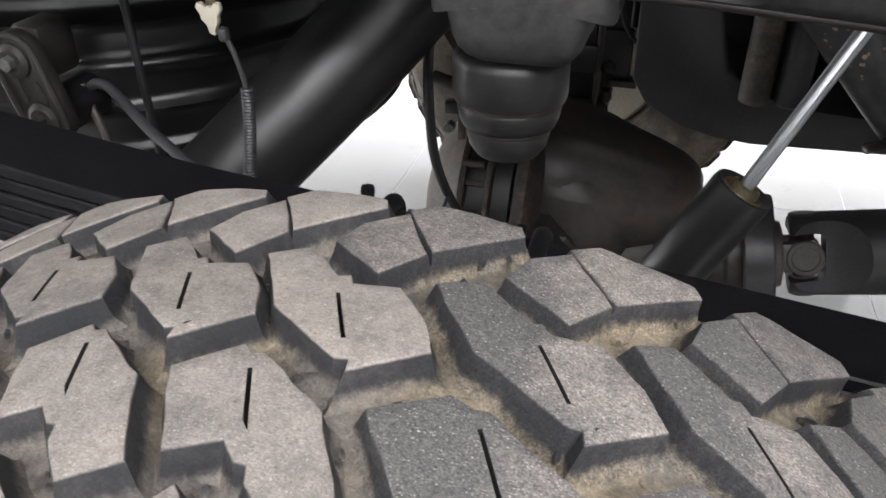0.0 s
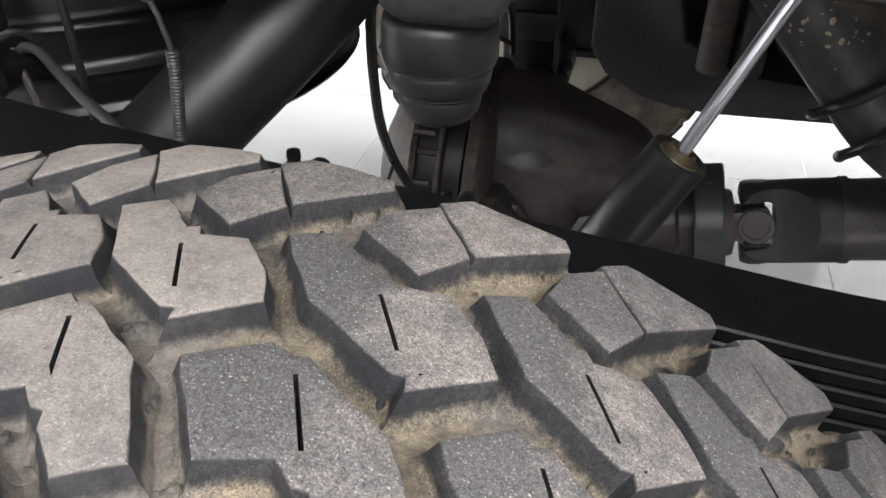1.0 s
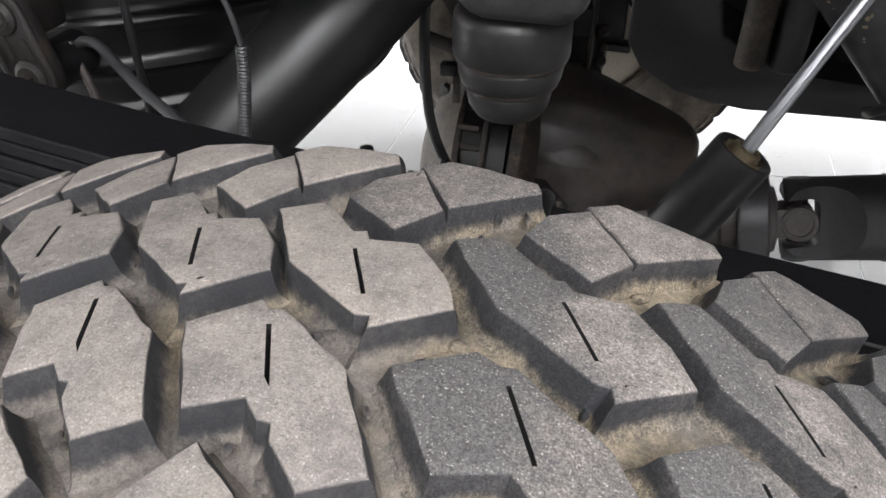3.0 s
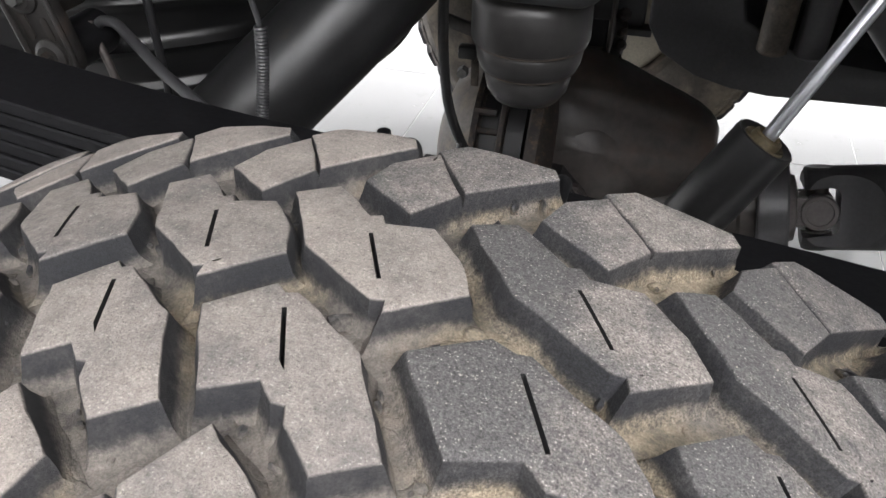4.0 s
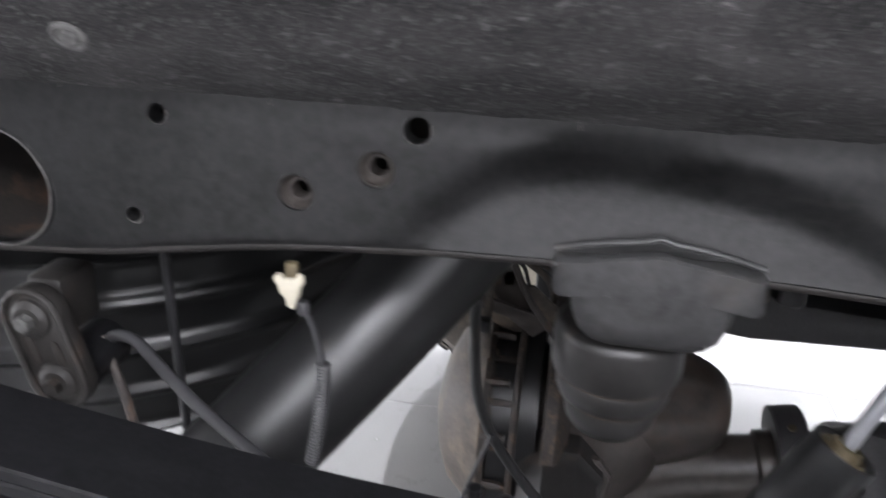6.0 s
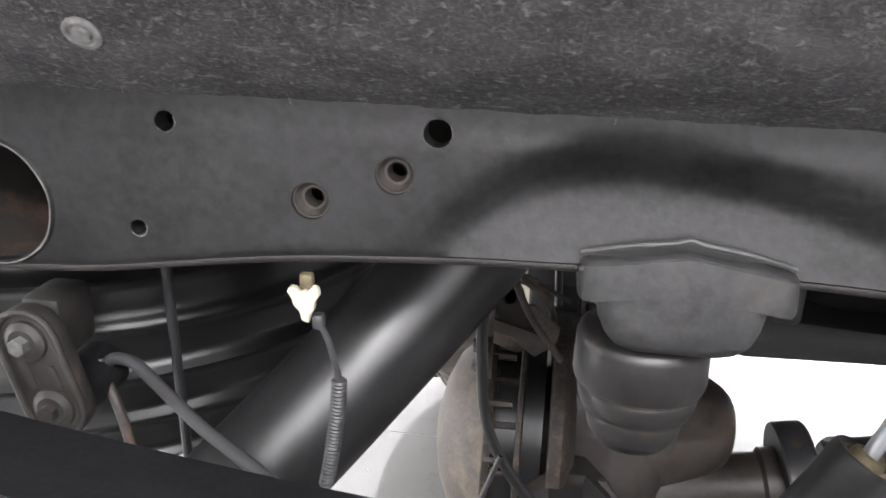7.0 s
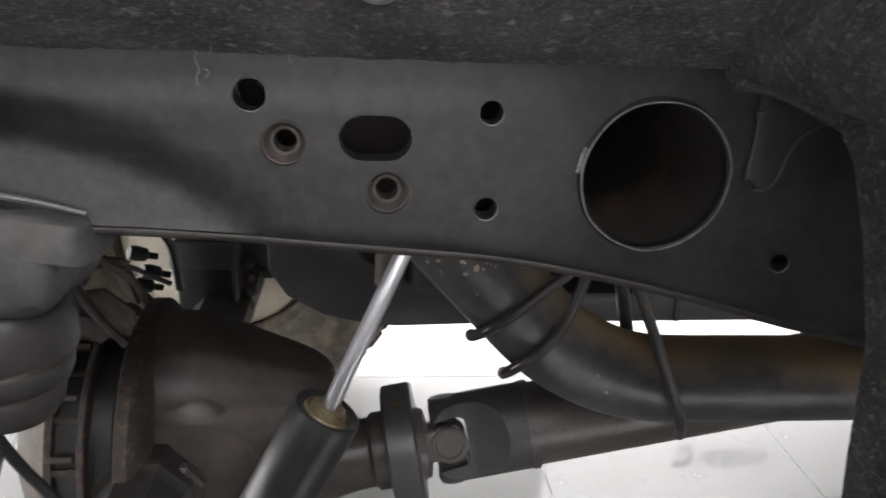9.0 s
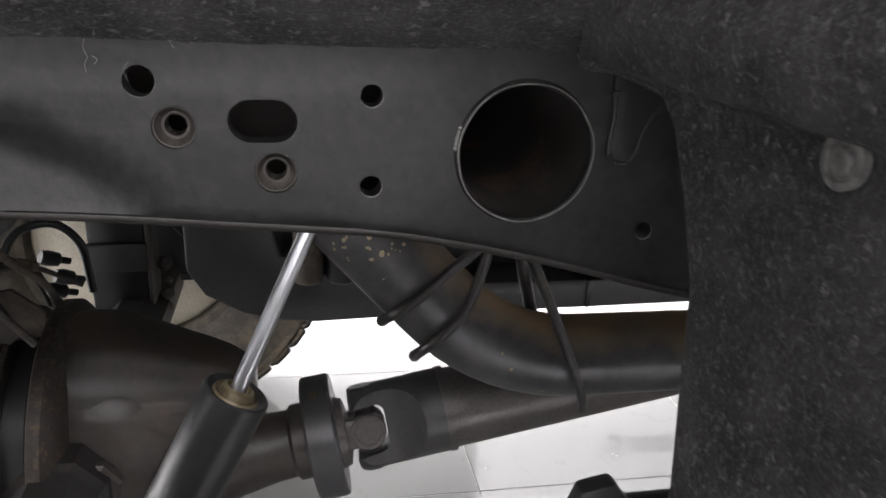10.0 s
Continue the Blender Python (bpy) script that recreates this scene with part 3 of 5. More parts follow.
def rail_outer(x, z):
    """How far the outer face lies back at x, z: a shallow pressed arch over the axle and a faint crease along the top."""
    inside = smooth_step(-0.016, 0.020, curve_at(ARCH, x) - z) * smooth_step(-0.16, -0.09, x) * smooth_step(0.25, 0.2, x)
    inside *= smooth_step(-0.01, 0.055, z - curve_at(RAIL_LOW, x))
    return 0.0125 * inside + 0.0016 * smooth_step(0.860, 0.872, z) * (1 if x < 0.5 else 0)


def rail_bm():
    bm = bmesh.new()
    xs = [-1.3 + 0.1 * i for i in range(9)] + [-0.45 + 0.0125 * i for i in range(85)] + [0.65 + 0.1 * i for i in range(10)]
    rings = []
    for x in xs:
        lo, hi = curve_at(RAIL_LOW, x), curve_at(RAIL_TOP, x)
        ring, r = [], 0.011
        for k in range(25):
            z = lo + r + (hi - lo - 2 * r) * k / 24
            ring.append((RAIL_Y + rail_outer(x, z), z))
        for k in range(1, 5):
            a = math.pi / 2 * k / 4
            ring.append((RAIL_Y + rail_outer(x, hi) + r - r * math.cos(a), hi - r + r * math.sin(a)))
        ring += [(RAIL_Y + RAIL_W, hi), (RAIL_Y + RAIL_W, lo)]
        for k in range(5):
            a = math.pi / 2 * k / 4
            ring.append((RAIL_Y + rail_outer(x, lo) + r - r * math.sin(a), lo + r - r * math.cos(a)))
        rings.append([bm.verts.new((x, y, z)) for y, z in ring[:-1]])
    n = len(rings[0])
    for a, b in zip(rings, rings[1:]):
        for k in range(n):
            bm.faces.new((a[k], a[(k + 1) % n], b[(k + 1) % n], b[k]))
    bm.faces.new(rings[0][::-1])
    bm.faces.new(rings[-1])
    bmesh.ops.recalc_face_normals(bm, faces=bm.faces)
    return bm


def hollow_bm():
    bm = bmesh.new()
    rings = []
    for x in [-1.31, -0.9, -0.6] + [-0.45 + 0.05 * i for i in range(22)] + [0.8, 1.1, 1.61]:
        lo, hi = curve_at(RAIL_LOW, x) + 0.005, curve_at(RAIL_TOP, x) - 0.005
        rings.append([bm.verts.new((x, y, z)) for y, z in ((RAIL_Y + 0.017, lo), (RAIL_Y + 0.017, hi), (RAIL_Y + RAIL_W - 0.005, hi), (RAIL_Y + RAIL_W - 0.005, lo))])
    for a, b in zip(rings, rings[1:]):
        for k in range(4):
            bm.faces.new((a[k], a[(k + 1) % 4], b[(k + 1) % 4], b[k]))
    bm.faces.new(rings[0][::-1])
    bm.faces.new(rings[-1])
    return bm


def drill(x, z, r, depth=0.03, seg=28):
    return moved(lathe_bm([(-0.03, r), (depth, r)], seg), Matrix.Translation((x, RAIL_Y, z)) @ pose(0, 0, 0, 0, 0, 90))


def slot_bm(x, z, w, h):
    pts = []
    r = h / 2
    for cx, a0 in ((w / 2 - r, -90), (-w / 2 + r, 90)):
        for k in range(9):
            a = radians(a0 + 180 * k / 8)
            pts.append((x + cx + r * math.cos(a), z + r * math.sin(a)))
    return moved(plate_bm(pts, 0.06), Matrix.Translation((0, RAIL_Y - 0.03, 0)))


SLEEVES = ((-0.136, 0.841), (-0.19, 0.821), (0.213, 0.8405), (0.269, 0.814))
cutters = [drill(-0.283, 0.866, 0.0068), drill(-0.11, 0.868, 0.0088, 0.12), drill(-0.308, 0.794, 0.0058), drill(0.196, 0.866, 0.0088, 0.12), drill(0.325, 0.860, 0.0067), drill(0.325, 0.8055, 0.0067), drill(0.506, 0.774, 0.006), drill(0.421, 0.826, 0.0425, 0.12, 48), drill(-0.412, 0.805, 0.0425, 0.12, 48), slot_bm(0.2622, 0.8445, 0.0395, 0.0248)]
cutters += [drill(x, z, 0.0122) for x, z in SLEEVES]
shell = carve(rail_bm(), [hollow_bm()])
rail = thing("frame_rail", "satin black pressed steel chassis rail with punched holes", "frame rail")
beam = carve(shell, cutters)
# faces inside the hollow take the rusty colour darkened for shade
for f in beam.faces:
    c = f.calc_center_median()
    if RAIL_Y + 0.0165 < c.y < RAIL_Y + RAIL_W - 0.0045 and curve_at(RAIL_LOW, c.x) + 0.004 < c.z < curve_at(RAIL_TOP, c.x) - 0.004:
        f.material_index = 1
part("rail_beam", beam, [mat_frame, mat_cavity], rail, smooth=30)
for x, z in SLEEVES:
    bm = lathe_bm([(0.0025, 0.0122), (0.0025, 0.0112), (0.006, 0.0098), (0.0085, 0.0080), (0.0085, 0.0064), (0.022, 0.0062), (0.022, 0.0122)], 28, closed=True)
    part("sleeve_nut", bm, mat_sleeve, rail, "rusty brown sleeve nut inside its hole", m=Matrix.Translation((x, RAIL_Y + rail_outer(x, z), z)) @ pose(0, 0, 0, 0, 0, 90))
    bm = lathe_bm([(0.0015, 0.0134), (-0.0006, 0.0129), (-0.0006, 0.0123), (0.0015, 0.0121)], 28, closed=True)
    part("hole_rim", bm, mat_frame, rail, m=Matrix.Translation((x, RAIL_Y + rail_outer(x, z), z)) @ pose(0, 0, 0, 0, 0, 90))
for x, z in ((0.421, 0.826), (-0.412, 0.805)):
    bm = lathe_bm([(0.003, 0.0465), (-0.0015, 0.0447), (-0.0028, 0.0434), (-0.0015, 0.0420), (0.006, 0.0418), (0.006, 0.0424), (0.003, 0.0424)], 56, closed=True)
    bore = lathe_bm([(0.0062, 0.0418), (0.10, 0.0418), (0.25, 0.0418), (0.93, 0.0418), (0.931, 0.0), (0.933, 0.0), (0.933, 0.0424), (0.0062, 0.0424)], 48, closed=True)
    part("tube_bore", bore, mat_cavity, rail, "rusty inside of the cross tube with its shade painted in", m=Matrix.Translation((x, RAIL_Y, z)) @ pose(0, 0, 0, 0, 0, 90))
    part("tube_collar", bm, mat_frame, rail, "black welded tube collar", m=Matrix.Translation((x, RAIL_Y, z)) @ pose(0, 0, 0, 0, 0, 90))
for x, z in ((0.421, 0.826), (-0.412, 0.805)):
    rim = [Vector((x + (0.0434 + 0.0003 * math.sin(9 * a)) * math.cos(a), RAIL_Y - 0.0026, z + (0.0434 + 0.0003 * math.sin(7 * a)) * math.sin(a))) for a in np.linspace(0, 2 * math.pi, 90)]
    part("worn_edge", tube_bm(rim, 0.0008, 6, radii=[0.00055 + 0.0004 * abs(noise.noise(p * 60)) for p in rim], caps=False), mat_worn_glint, rail, "worn bare edge of the tube")
# light catching the lower right rims, painted as thin pale arcs
for x, z, r in ((-0.283, 0.866, 0.0068), (-0.11, 0.868, 0.0088), (-0.308, 0.794, 0.0058), (0.196, 0.866, 0.0088), (0.325, 0.860, 0.0067), (0.325, 0.8055, 0.0067), (0.506, 0.774, 0.006)):
    rim = [Vector((x + r * math.cos(a), RAIL_Y + rail_outer(x, z) - 0.0001, z + r * math.sin(a))) for a in np.linspace(radians(-150), radians(30), 20)]
    part("hole_glint", tube_bm(rim, 0.0004, 6, radii=[0.00015 + 0.00035 * math.sin(math.pi * k / 19) for k in range(20)]), mat_worn_glint, rail, "thin pale arc painted as light on a punched hole rim")
scrape = [Vector((0.421 + 0.0455 * math.cos(a), RAIL_Y - 0.0012, 0.826 + 0.0455 * math.sin(a))) for a in np.linspace(radians(158), radians(178), 12)]
part("bare_scrape", tube_bm(scrape, 0.0012, 6, radii=[0.0004 + 0.0011 * abs(math.sin(k * 1.7)) for k in range(12)]), mat_zinc, rail, "bare metal scrape on the tube collar")
seam = [Vector((x, RAIL_Y + 0.0056 + rail_outer(x, curve_at(RAIL_LOW, x)), curve_at(RAIL_LOW, x) + 0.0040)) for x in np.linspace(-0.9, 0.75, 120)]
part("bottom_lip", tube_bm(seam, 0.0042, 12), mat_seam, rail, "rust-tinged rolled lip along the bottom edge")
far_rail = copy_thing(rail, pose(0, 2 * CENTRE, 0) @ Matrix.Diagonal((1, -1, 1, 1)))
far_rail.scale = (1, -1, 1)

# ---- tyre ----
X0, YC, ZC, R, CROWN, DEPTH, TOE = 0.0441, 0.0027, 0.3968, 0.3965, 0.47, 0.0122, 0.4
AXLE_X, AXLE_Z = 0.0157, 0.385


def crown(w):
    """The tread's radius at w across it; the wheel leans a little, so the highest line lies outside the middle."""
    return R - (min(w, 0.03) + 0.022) ** 2 / (2 * CROWN) - 0.1106 * max(0.0, w - 0.03)


def offset_loop(poly, d):
    """The outline moved outwards by d (inwards: minus)."""
    out, n = [], len(poly)
    area = sum(poly[i][0] * poly[(i + 1) % n][1] - poly[(i + 1) % n][0] * poly[i][1] for i in range(n))
    s = 1 if area > 0 else -1
    for i in range(n):
        a, b, c = Vector(poly[i - 1]), Vector(poly[i]), Vector(poly[(i + 1) % n])
        e, f = (b - a).normalized(), (c - b).normalized()
        n1, n2 = Vector((e.y, -e.x)) * s, Vector((f.y, -f.x)) * s
        k = (n1 + n2) / max(0.35, 1 + n1.dot(n2))
        out.append(b + d * k)
    return out


def block_mesh(name, poly, slit, pitch, seed, scuffed):
    """One tread block: a drafted, chamfered body on the crowned tread with a knife slit. poly rows: share of the pitch, metres across; scuffed: how far road wear has taken the dust off."""
    flat = [(radians(u * pitch) * R, w) for u, w in poly]
    bm = bmesh.new()

    def ring(pts, sink, jitter=0.0):
        vs = []
        for k, (s, w) in enumerate(pts):
            j = jitter * noise.noise(Vector((s * 90 + seed, w * 90, sink * 200)))
            a, r = (s + j) / R, crown(w) - sink
            vs.append(bm.verts.new((r * math.sin(a), w + j, r * math.cos(a))))
        return vs

    dense = []
    for i, p in enumerate(flat):
        q = flat[(i + 1) % len(flat)]
        steps = max(1, round(math.dist(p, q) / 0.005))
        dense += [(p[0] + (q[0] - p[0]) * k / steps, p[1] + (q[1] - p[1]) * k / steps) for k in range(steps)]
    rings = [ring(offset_loop(dense, 0.0066), DEPTH + 0.003), ring(offset_loop(dense, 0.0045), DEPTH - 0.0004, 0.0018), ring(offset_loop(dense, 0.0032), DEPTH - 0.0018, 0.0015), ring(offset_loop(dense, 0.0024), DEPTH - 0.0042, 0.0011), ring(offset_loop(dense, 0.0014), 0.0050, 0.0010), ring(offset_loop(dense, 0.0006), 0.0014, 0.0007), ring(offset_loop(dense, 0.0001), 0.0003, 0.0008), ring(offset_loop(dense, -0.0007), 0.0, 0.0007)]
    rings.append(ring(offset_loop(dense, -0.0042), 0.0, 0.0012))
    n = len(dense)
    for a, b in zip(rings, rings[1:]):
        for k in range(n):
            bm.faces.new((a[k], a[(k + 1) % n], b[(k + 1) % n], b[k]))
    edges = [bm.edges.get((rings[-1][k], rings[-1][(k + 1) % n])) for k in range(n)]
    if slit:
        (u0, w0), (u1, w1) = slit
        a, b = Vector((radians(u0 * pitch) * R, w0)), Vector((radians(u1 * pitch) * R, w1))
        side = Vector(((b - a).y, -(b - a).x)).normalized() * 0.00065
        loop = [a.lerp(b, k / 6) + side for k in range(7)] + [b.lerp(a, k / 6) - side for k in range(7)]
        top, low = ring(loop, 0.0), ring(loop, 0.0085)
        # slit walls and floor carry the painted shade
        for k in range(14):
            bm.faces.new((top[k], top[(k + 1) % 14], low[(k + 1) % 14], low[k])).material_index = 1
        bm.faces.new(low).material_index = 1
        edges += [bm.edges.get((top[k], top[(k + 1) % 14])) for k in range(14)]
    bmesh.ops.triangle_fill(bm, use_beauty=True, use_dissolve=False, edges=edges)
    if slit:
        # keep the slit open
        bmesh.ops.delete(bm, geom=[f for f in bm.faces if len(f.verts) == 3 and all(v in top for v in f.verts)], context="FACES_ONLY")
    rub = bm.verts.layers.float.new("rub")
    rim = set(v for r in rings[:-1] for v in r)
    scuff = bm.verts.layers.float.new("scuff")
    for v in bm.verts:
        v[rub], v[scuff] = 1.0 if v in rim else 0.0, scuffed
    return finish(bm, name, [mat_tread, mat_slit_shade], 32)


MM = 0.001
SHOULDER_IN = [(-0.25, 64 * MM), (-0.17, 80 * MM), (0.05, 92.5 * MM), (0.31, 66.5 * MM), (0.12, 48 * MM)]
SHOULDER_OUT = [(0.045, 96 * MM), (0.20, 104.5 * MM), (0.80, 102.5 * MM), (0.84, 96 * MM), (0.345, 69 * MM)]
CENTRAL = [(-0.27, 19.5 * MM), (-0.57, 49 * MM), (-0.36, 56.5 * MM), (-0.07, 41 * MM), (-0.01, 42.5 * MM), (0.03, 38 * MM), (0.29, 41 * MM), (0.50, 28 * MM), (0.61, 14 * MM), (0.275, -2 * MM), (0.26, 3 * MM), (0.19, 2 * MM)]
CENTRAL_SLIT = [(0.0, 31 * MM), (0.18, 10 * MM)]
CENTRAL_NEAR = [(-0.25, -39.5 * MM), (-0.48, -14 * MM), (-0.24, -1 * MM), (-0.19, -4 * MM), (-0.13, -3 * MM), (0.28, -19 * MM), (0.55, -45 * MM), (0.32, -53 * MM), (0.14, -43 * MM), (0.11, -38 * MM), (0.05, -38 * MM), (-0.05, -33 * MM)]
NEAR_SLIT = [(-0.14, -9.5 * MM), (0.02, -30 * MM)]
turned = lambda poly: [(-u, -w) for u, w in poly]  # noqa: E731
# long pitches reach further back in the near row
reach = lambda poly, p: [(u * (p / 7.8) ** 1.2 if u < -0.2 else u, w) for u, w in poly]  # noqa: E731
LUGS = [("tread_block", SHOULDER_IN, None), ("tread_block", SHOULDER_OUT, None), ("tread_block", CENTRAL, CENTRAL_SLIT)]
LUGS += [(n, turned(p), None) for n, p, s in LUGS[:2]] + [("tread_block", CENTRAL_NEAR, NEAR_SLIT)]

first, last = [7.82, 7.40, 9.1, 9.2], [8.3, 7.9]
middle = [1 + 0.10 * math.sin(0.9 * k) for k in range(37)]
middle = [m * (360 - sum(first) - sum(last)) / sum(middle) for m in middle]
PITCHES = first + middle + last


def carcass_bm():
    """The tyre under its blocks: groove floor with low mud ridges, shoulders, sidewalls and beads."""
    prof = [(w, crown(w) - DEPTH - 4.0 * max(0.0, abs(w) - 0.096) ** 1.5) for w in [(-0.117 + 0.0065 * k) for k in range(37)]]
    prof += [(0.123, 0.350), (0.129, 0.326), (0.132, 0.30), (0.130, 0.27), (0.121, 0.24), (0.112, 0.226), (0.102, 0.218)]
    prof += [(0.085, 0.222), (0.0, 0.24), (-0.085, 0.222), (-0.102, 0.218), (-0.112, 0.226), (-0.121, 0.24), (-0.130, 0.27), (-0.132, 0.30), (-0.130, 0.33), (-0.124, 0.356)]
    bm = bmesh.new()
    seg = 220
    rings = []
    for k in range(seg):
        a = 2 * math.pi * k / seg
        row = []
        for i, (w, r) in enumerate(prof):
            if i < 37:
                p = Vector((math.sin(a) * r * 40, w * 40, math.cos(a) * r * 40))
                r += 0.0018 * noise.noise(p * 1.6) + 0.0034 * max(0.0, noise.noise(p * 0.5))
            row.append(bm.verts.new((r * math.sin(a), w, r * math.cos(a))))
        rings.append(row)
    n = len(prof)
    for k in range(seg):
        a, b = rings[k], rings[(k + 1) % seg]
        for i in range(n):
            f = bm.faces.new((a[i], a[(i + 1) % n], b[(i + 1) % n], b[i]))
            f.material_index = 0 if i < 37 else 1
    return bm


tyre = thing("mud_terrain_tyre", "dusty off-road tyre with chunky tread blocks on the wheel", "tyre", (X0, YC, ZC))
tyre.rotation_euler = (0, 0, radians(TOE))
part("carcass", carcass_bm(), [mat_tread, mat_wallside], tyre, "tan mud-filled grooves and black sidewall", smooth=50)
part("wheel_rim", moved(lathe_bm([(-0.10, 0.05), (-0.10, 0.19), (-0.105, 0.224), (-0.09, 0.226), (-0.07, 0.205), (0.07, 0.205), (0.09, 0.226), (0.105, 0.224), (0.10, 0.205), (0.0, 0.19), (-0.01, 0.06)], 48, closed=True), pose(0, 0, 0, 0, 0, 90)), mat_wallside, tyre, "dust-coated steel rim")
cache = {}
theta = -13.3
for k, p in enumerate(PITCHES):
    mean = round(0.5 * (p + PITCHES[k - 1]) / 0.2) * 0.2
    for j, (name, poly, slit) in enumerate(LUGS):
        middle_at = X0 + R * math.sin(radians(theta + mean * sum(u for u, w in poly) / len(poly)))
        key = (j, mean, round(smooth_step(0.066, 0.096, middle_at + (0.03 if j < 2 else 0.0)), 1))
        if key not in cache:
            cache[key] = block_mesh(name, reach(poly, mean) if j == 5 else poly, slit, mean, j * 7.3 + mean, key[2])
        ob = new(name, cache[key])
        ob.parent = tyre
        ob.matrix_basis = pose(0, 0, 0, 0, theta, 0)
    theta += p
crumbs = bmesh.new()
rng = random.Random(7)
for k in range(420):
    a, w = radians(rng.uniform(-24, 46)), rng.uniform(-0.095, 0.092)
    size = rng.uniform(0.0008, 0.0022) * (1.6 if w > 0.06 and rng.random() < 0.3 else 1.0)
    r = crown(w) - DEPTH + size * 0.6 + rng.uniform(0.0, 0.003)
    bmesh.ops.create_icosphere(crumbs, subdivisions=1, radius=size, matrix=Matrix.Translation((r * math.sin(a), w, r * math.cos(a))) @ pose(0, 0, 0, rng.uniform(0, 180), rng.uniform(0, 180), 0) @ Matrix.Diagonal((rng.uniform(0.5, 2.2), 1, rng.uniform(0.4, 0.9), 1)))
for k in range(46):
    a, w = radians(rng.uniform(2, 34)), rng.choice((rng.uniform(0.074, 0.092), rng.uniform(0.05, 0.09), rng.uniform(-0.02, 0.06)))
    size = rng.uniform(0.002, 0.0046)
    r = crown(w) - DEPTH + size * 0.35
    before = len(crumbs.verts)
    bmesh.ops.create_icosphere(crumbs, subdivisions=2, radius=size, matrix=Matrix.Translation((r * math.sin(a), w, r * math.cos(a))) @ pose(0, 0, 0, rng.uniform(0, 180), rng.uniform(0, 180), 0) @ Matrix.Diagonal((rng.uniform(0.8, 2.0), 1, rng.uniform(0.3, 0.7), 1)))
    crumbs.verts.ensure_lookup_table()
    for v in crumbs.verts[before:]:
        v.co += Vector((noise.noise(v.co * 400), noise.noise(v.co * 400 + Vector((5, 0, 0))), noise.noise(v.co * 400 + Vector((0, 7, 0))))) * size * 0.45
ob = part("dried_mud", crumbs, [mat_tread], tyre, "crumbs of dried tan mud in the grooves", smooth=0)
ob["kind"] = "stuff"
far_tyre = copy_thing(tyre, pose(-0.035, 1.556, ZC, 0, 0, 180))
far_tyre["label"] = "dusty off-road tyre on the far wheel beyond the axle"

# ---- bump stop on the rail ----
def bump_bracket_bm():
    """The pressed steel cup under the rail: a flat bulged face, square shoulders and a rounded skirt below."""
    bm = bmesh.new()
    rings = []
    for z, left, right, fore in ((0.8115, 0.061, 0.062, 0.384), (0.8108, 0.0625, 0.0640, 0.3785), (0.8095, 0.0636, 0.0655, 0.3766), (0.798, 0.0640, 0.0665, 0.3766), (0.7895, 0.0635, 0.0668, 0.3766), (0.787, 0.0625, 0.0655, 0.3766), (0.785, 0.0545, 0.0535, 0.3766), (0.781, 0.0520, 0.0505, 0.3766), (0.768, 0.0495, 0.0485, 0.3768), (0.757, 0.0450, 0.0445, 0.3785), (0.749, 0.0390, 0.0385, 0.384), (0.7435, 0.0325, 0.0320, 0.392), (0.741, 0.0280, 0.0275, 0.399)):
        ring = []
        for k in range(21):
            a = math.pi * k / 20
            c, sn = math.cos(a), math.sin(a)
            cx = -(left if c > 0 else right) * math.copysign(abs(c) ** 0.42, c)
            y = 0.430 - (0.434 - fore) * abs(sn) ** 0.20
            sag = 2.4 * cx * cx if z > 0.786 else 0.6 * cx * cx
            ring.append(bm.verts.new((0.043 + cx, y, z - sag + (0.003 * max(0.0, 1 - abs(cx) / 0.012) if z > 0.79 else 0.0))))
        ring.append(bm.verts.new((0.043 + right, 0.452, z - 0.006)))
        ring.append(bm.verts.new((0.043 - left, 0.452, z - 0.006)))
        rings.append(ring)
    n = len(rings[0])
    for a, b in zip(rings, rings[1:]):
        for k in range(n):
            bm.faces.new((a[k], a[(k + 1) % n], b[(k + 1) % n], b[k]))
    bm.faces.new(rings[0][::-1])
    bm.faces.new(rings[-1])
    return bm


def rubber_profile():
    return [(0.0, 0.040), (0.003, 0.044), (0.008, 0.0455), (0.034, 0.0460), (0.0375, 0.0450), (0.0388, 0.0430), (0.0392, 0.0385), (0.0402, 0.0385), (0.0412, 0.0412), (0.043, 0.0422), (0.054, 0.0405), (0.0590, 0.0385), (0.0605, 0.0365), (0.0610, 0.0310), (0.0622, 0.0310), (0.0635, 0.0335), (0.066, 0.0345), (0.078, 0.0320), (0.086, 0.0265), (0.090, 0.015), (0.091, 0.0)]


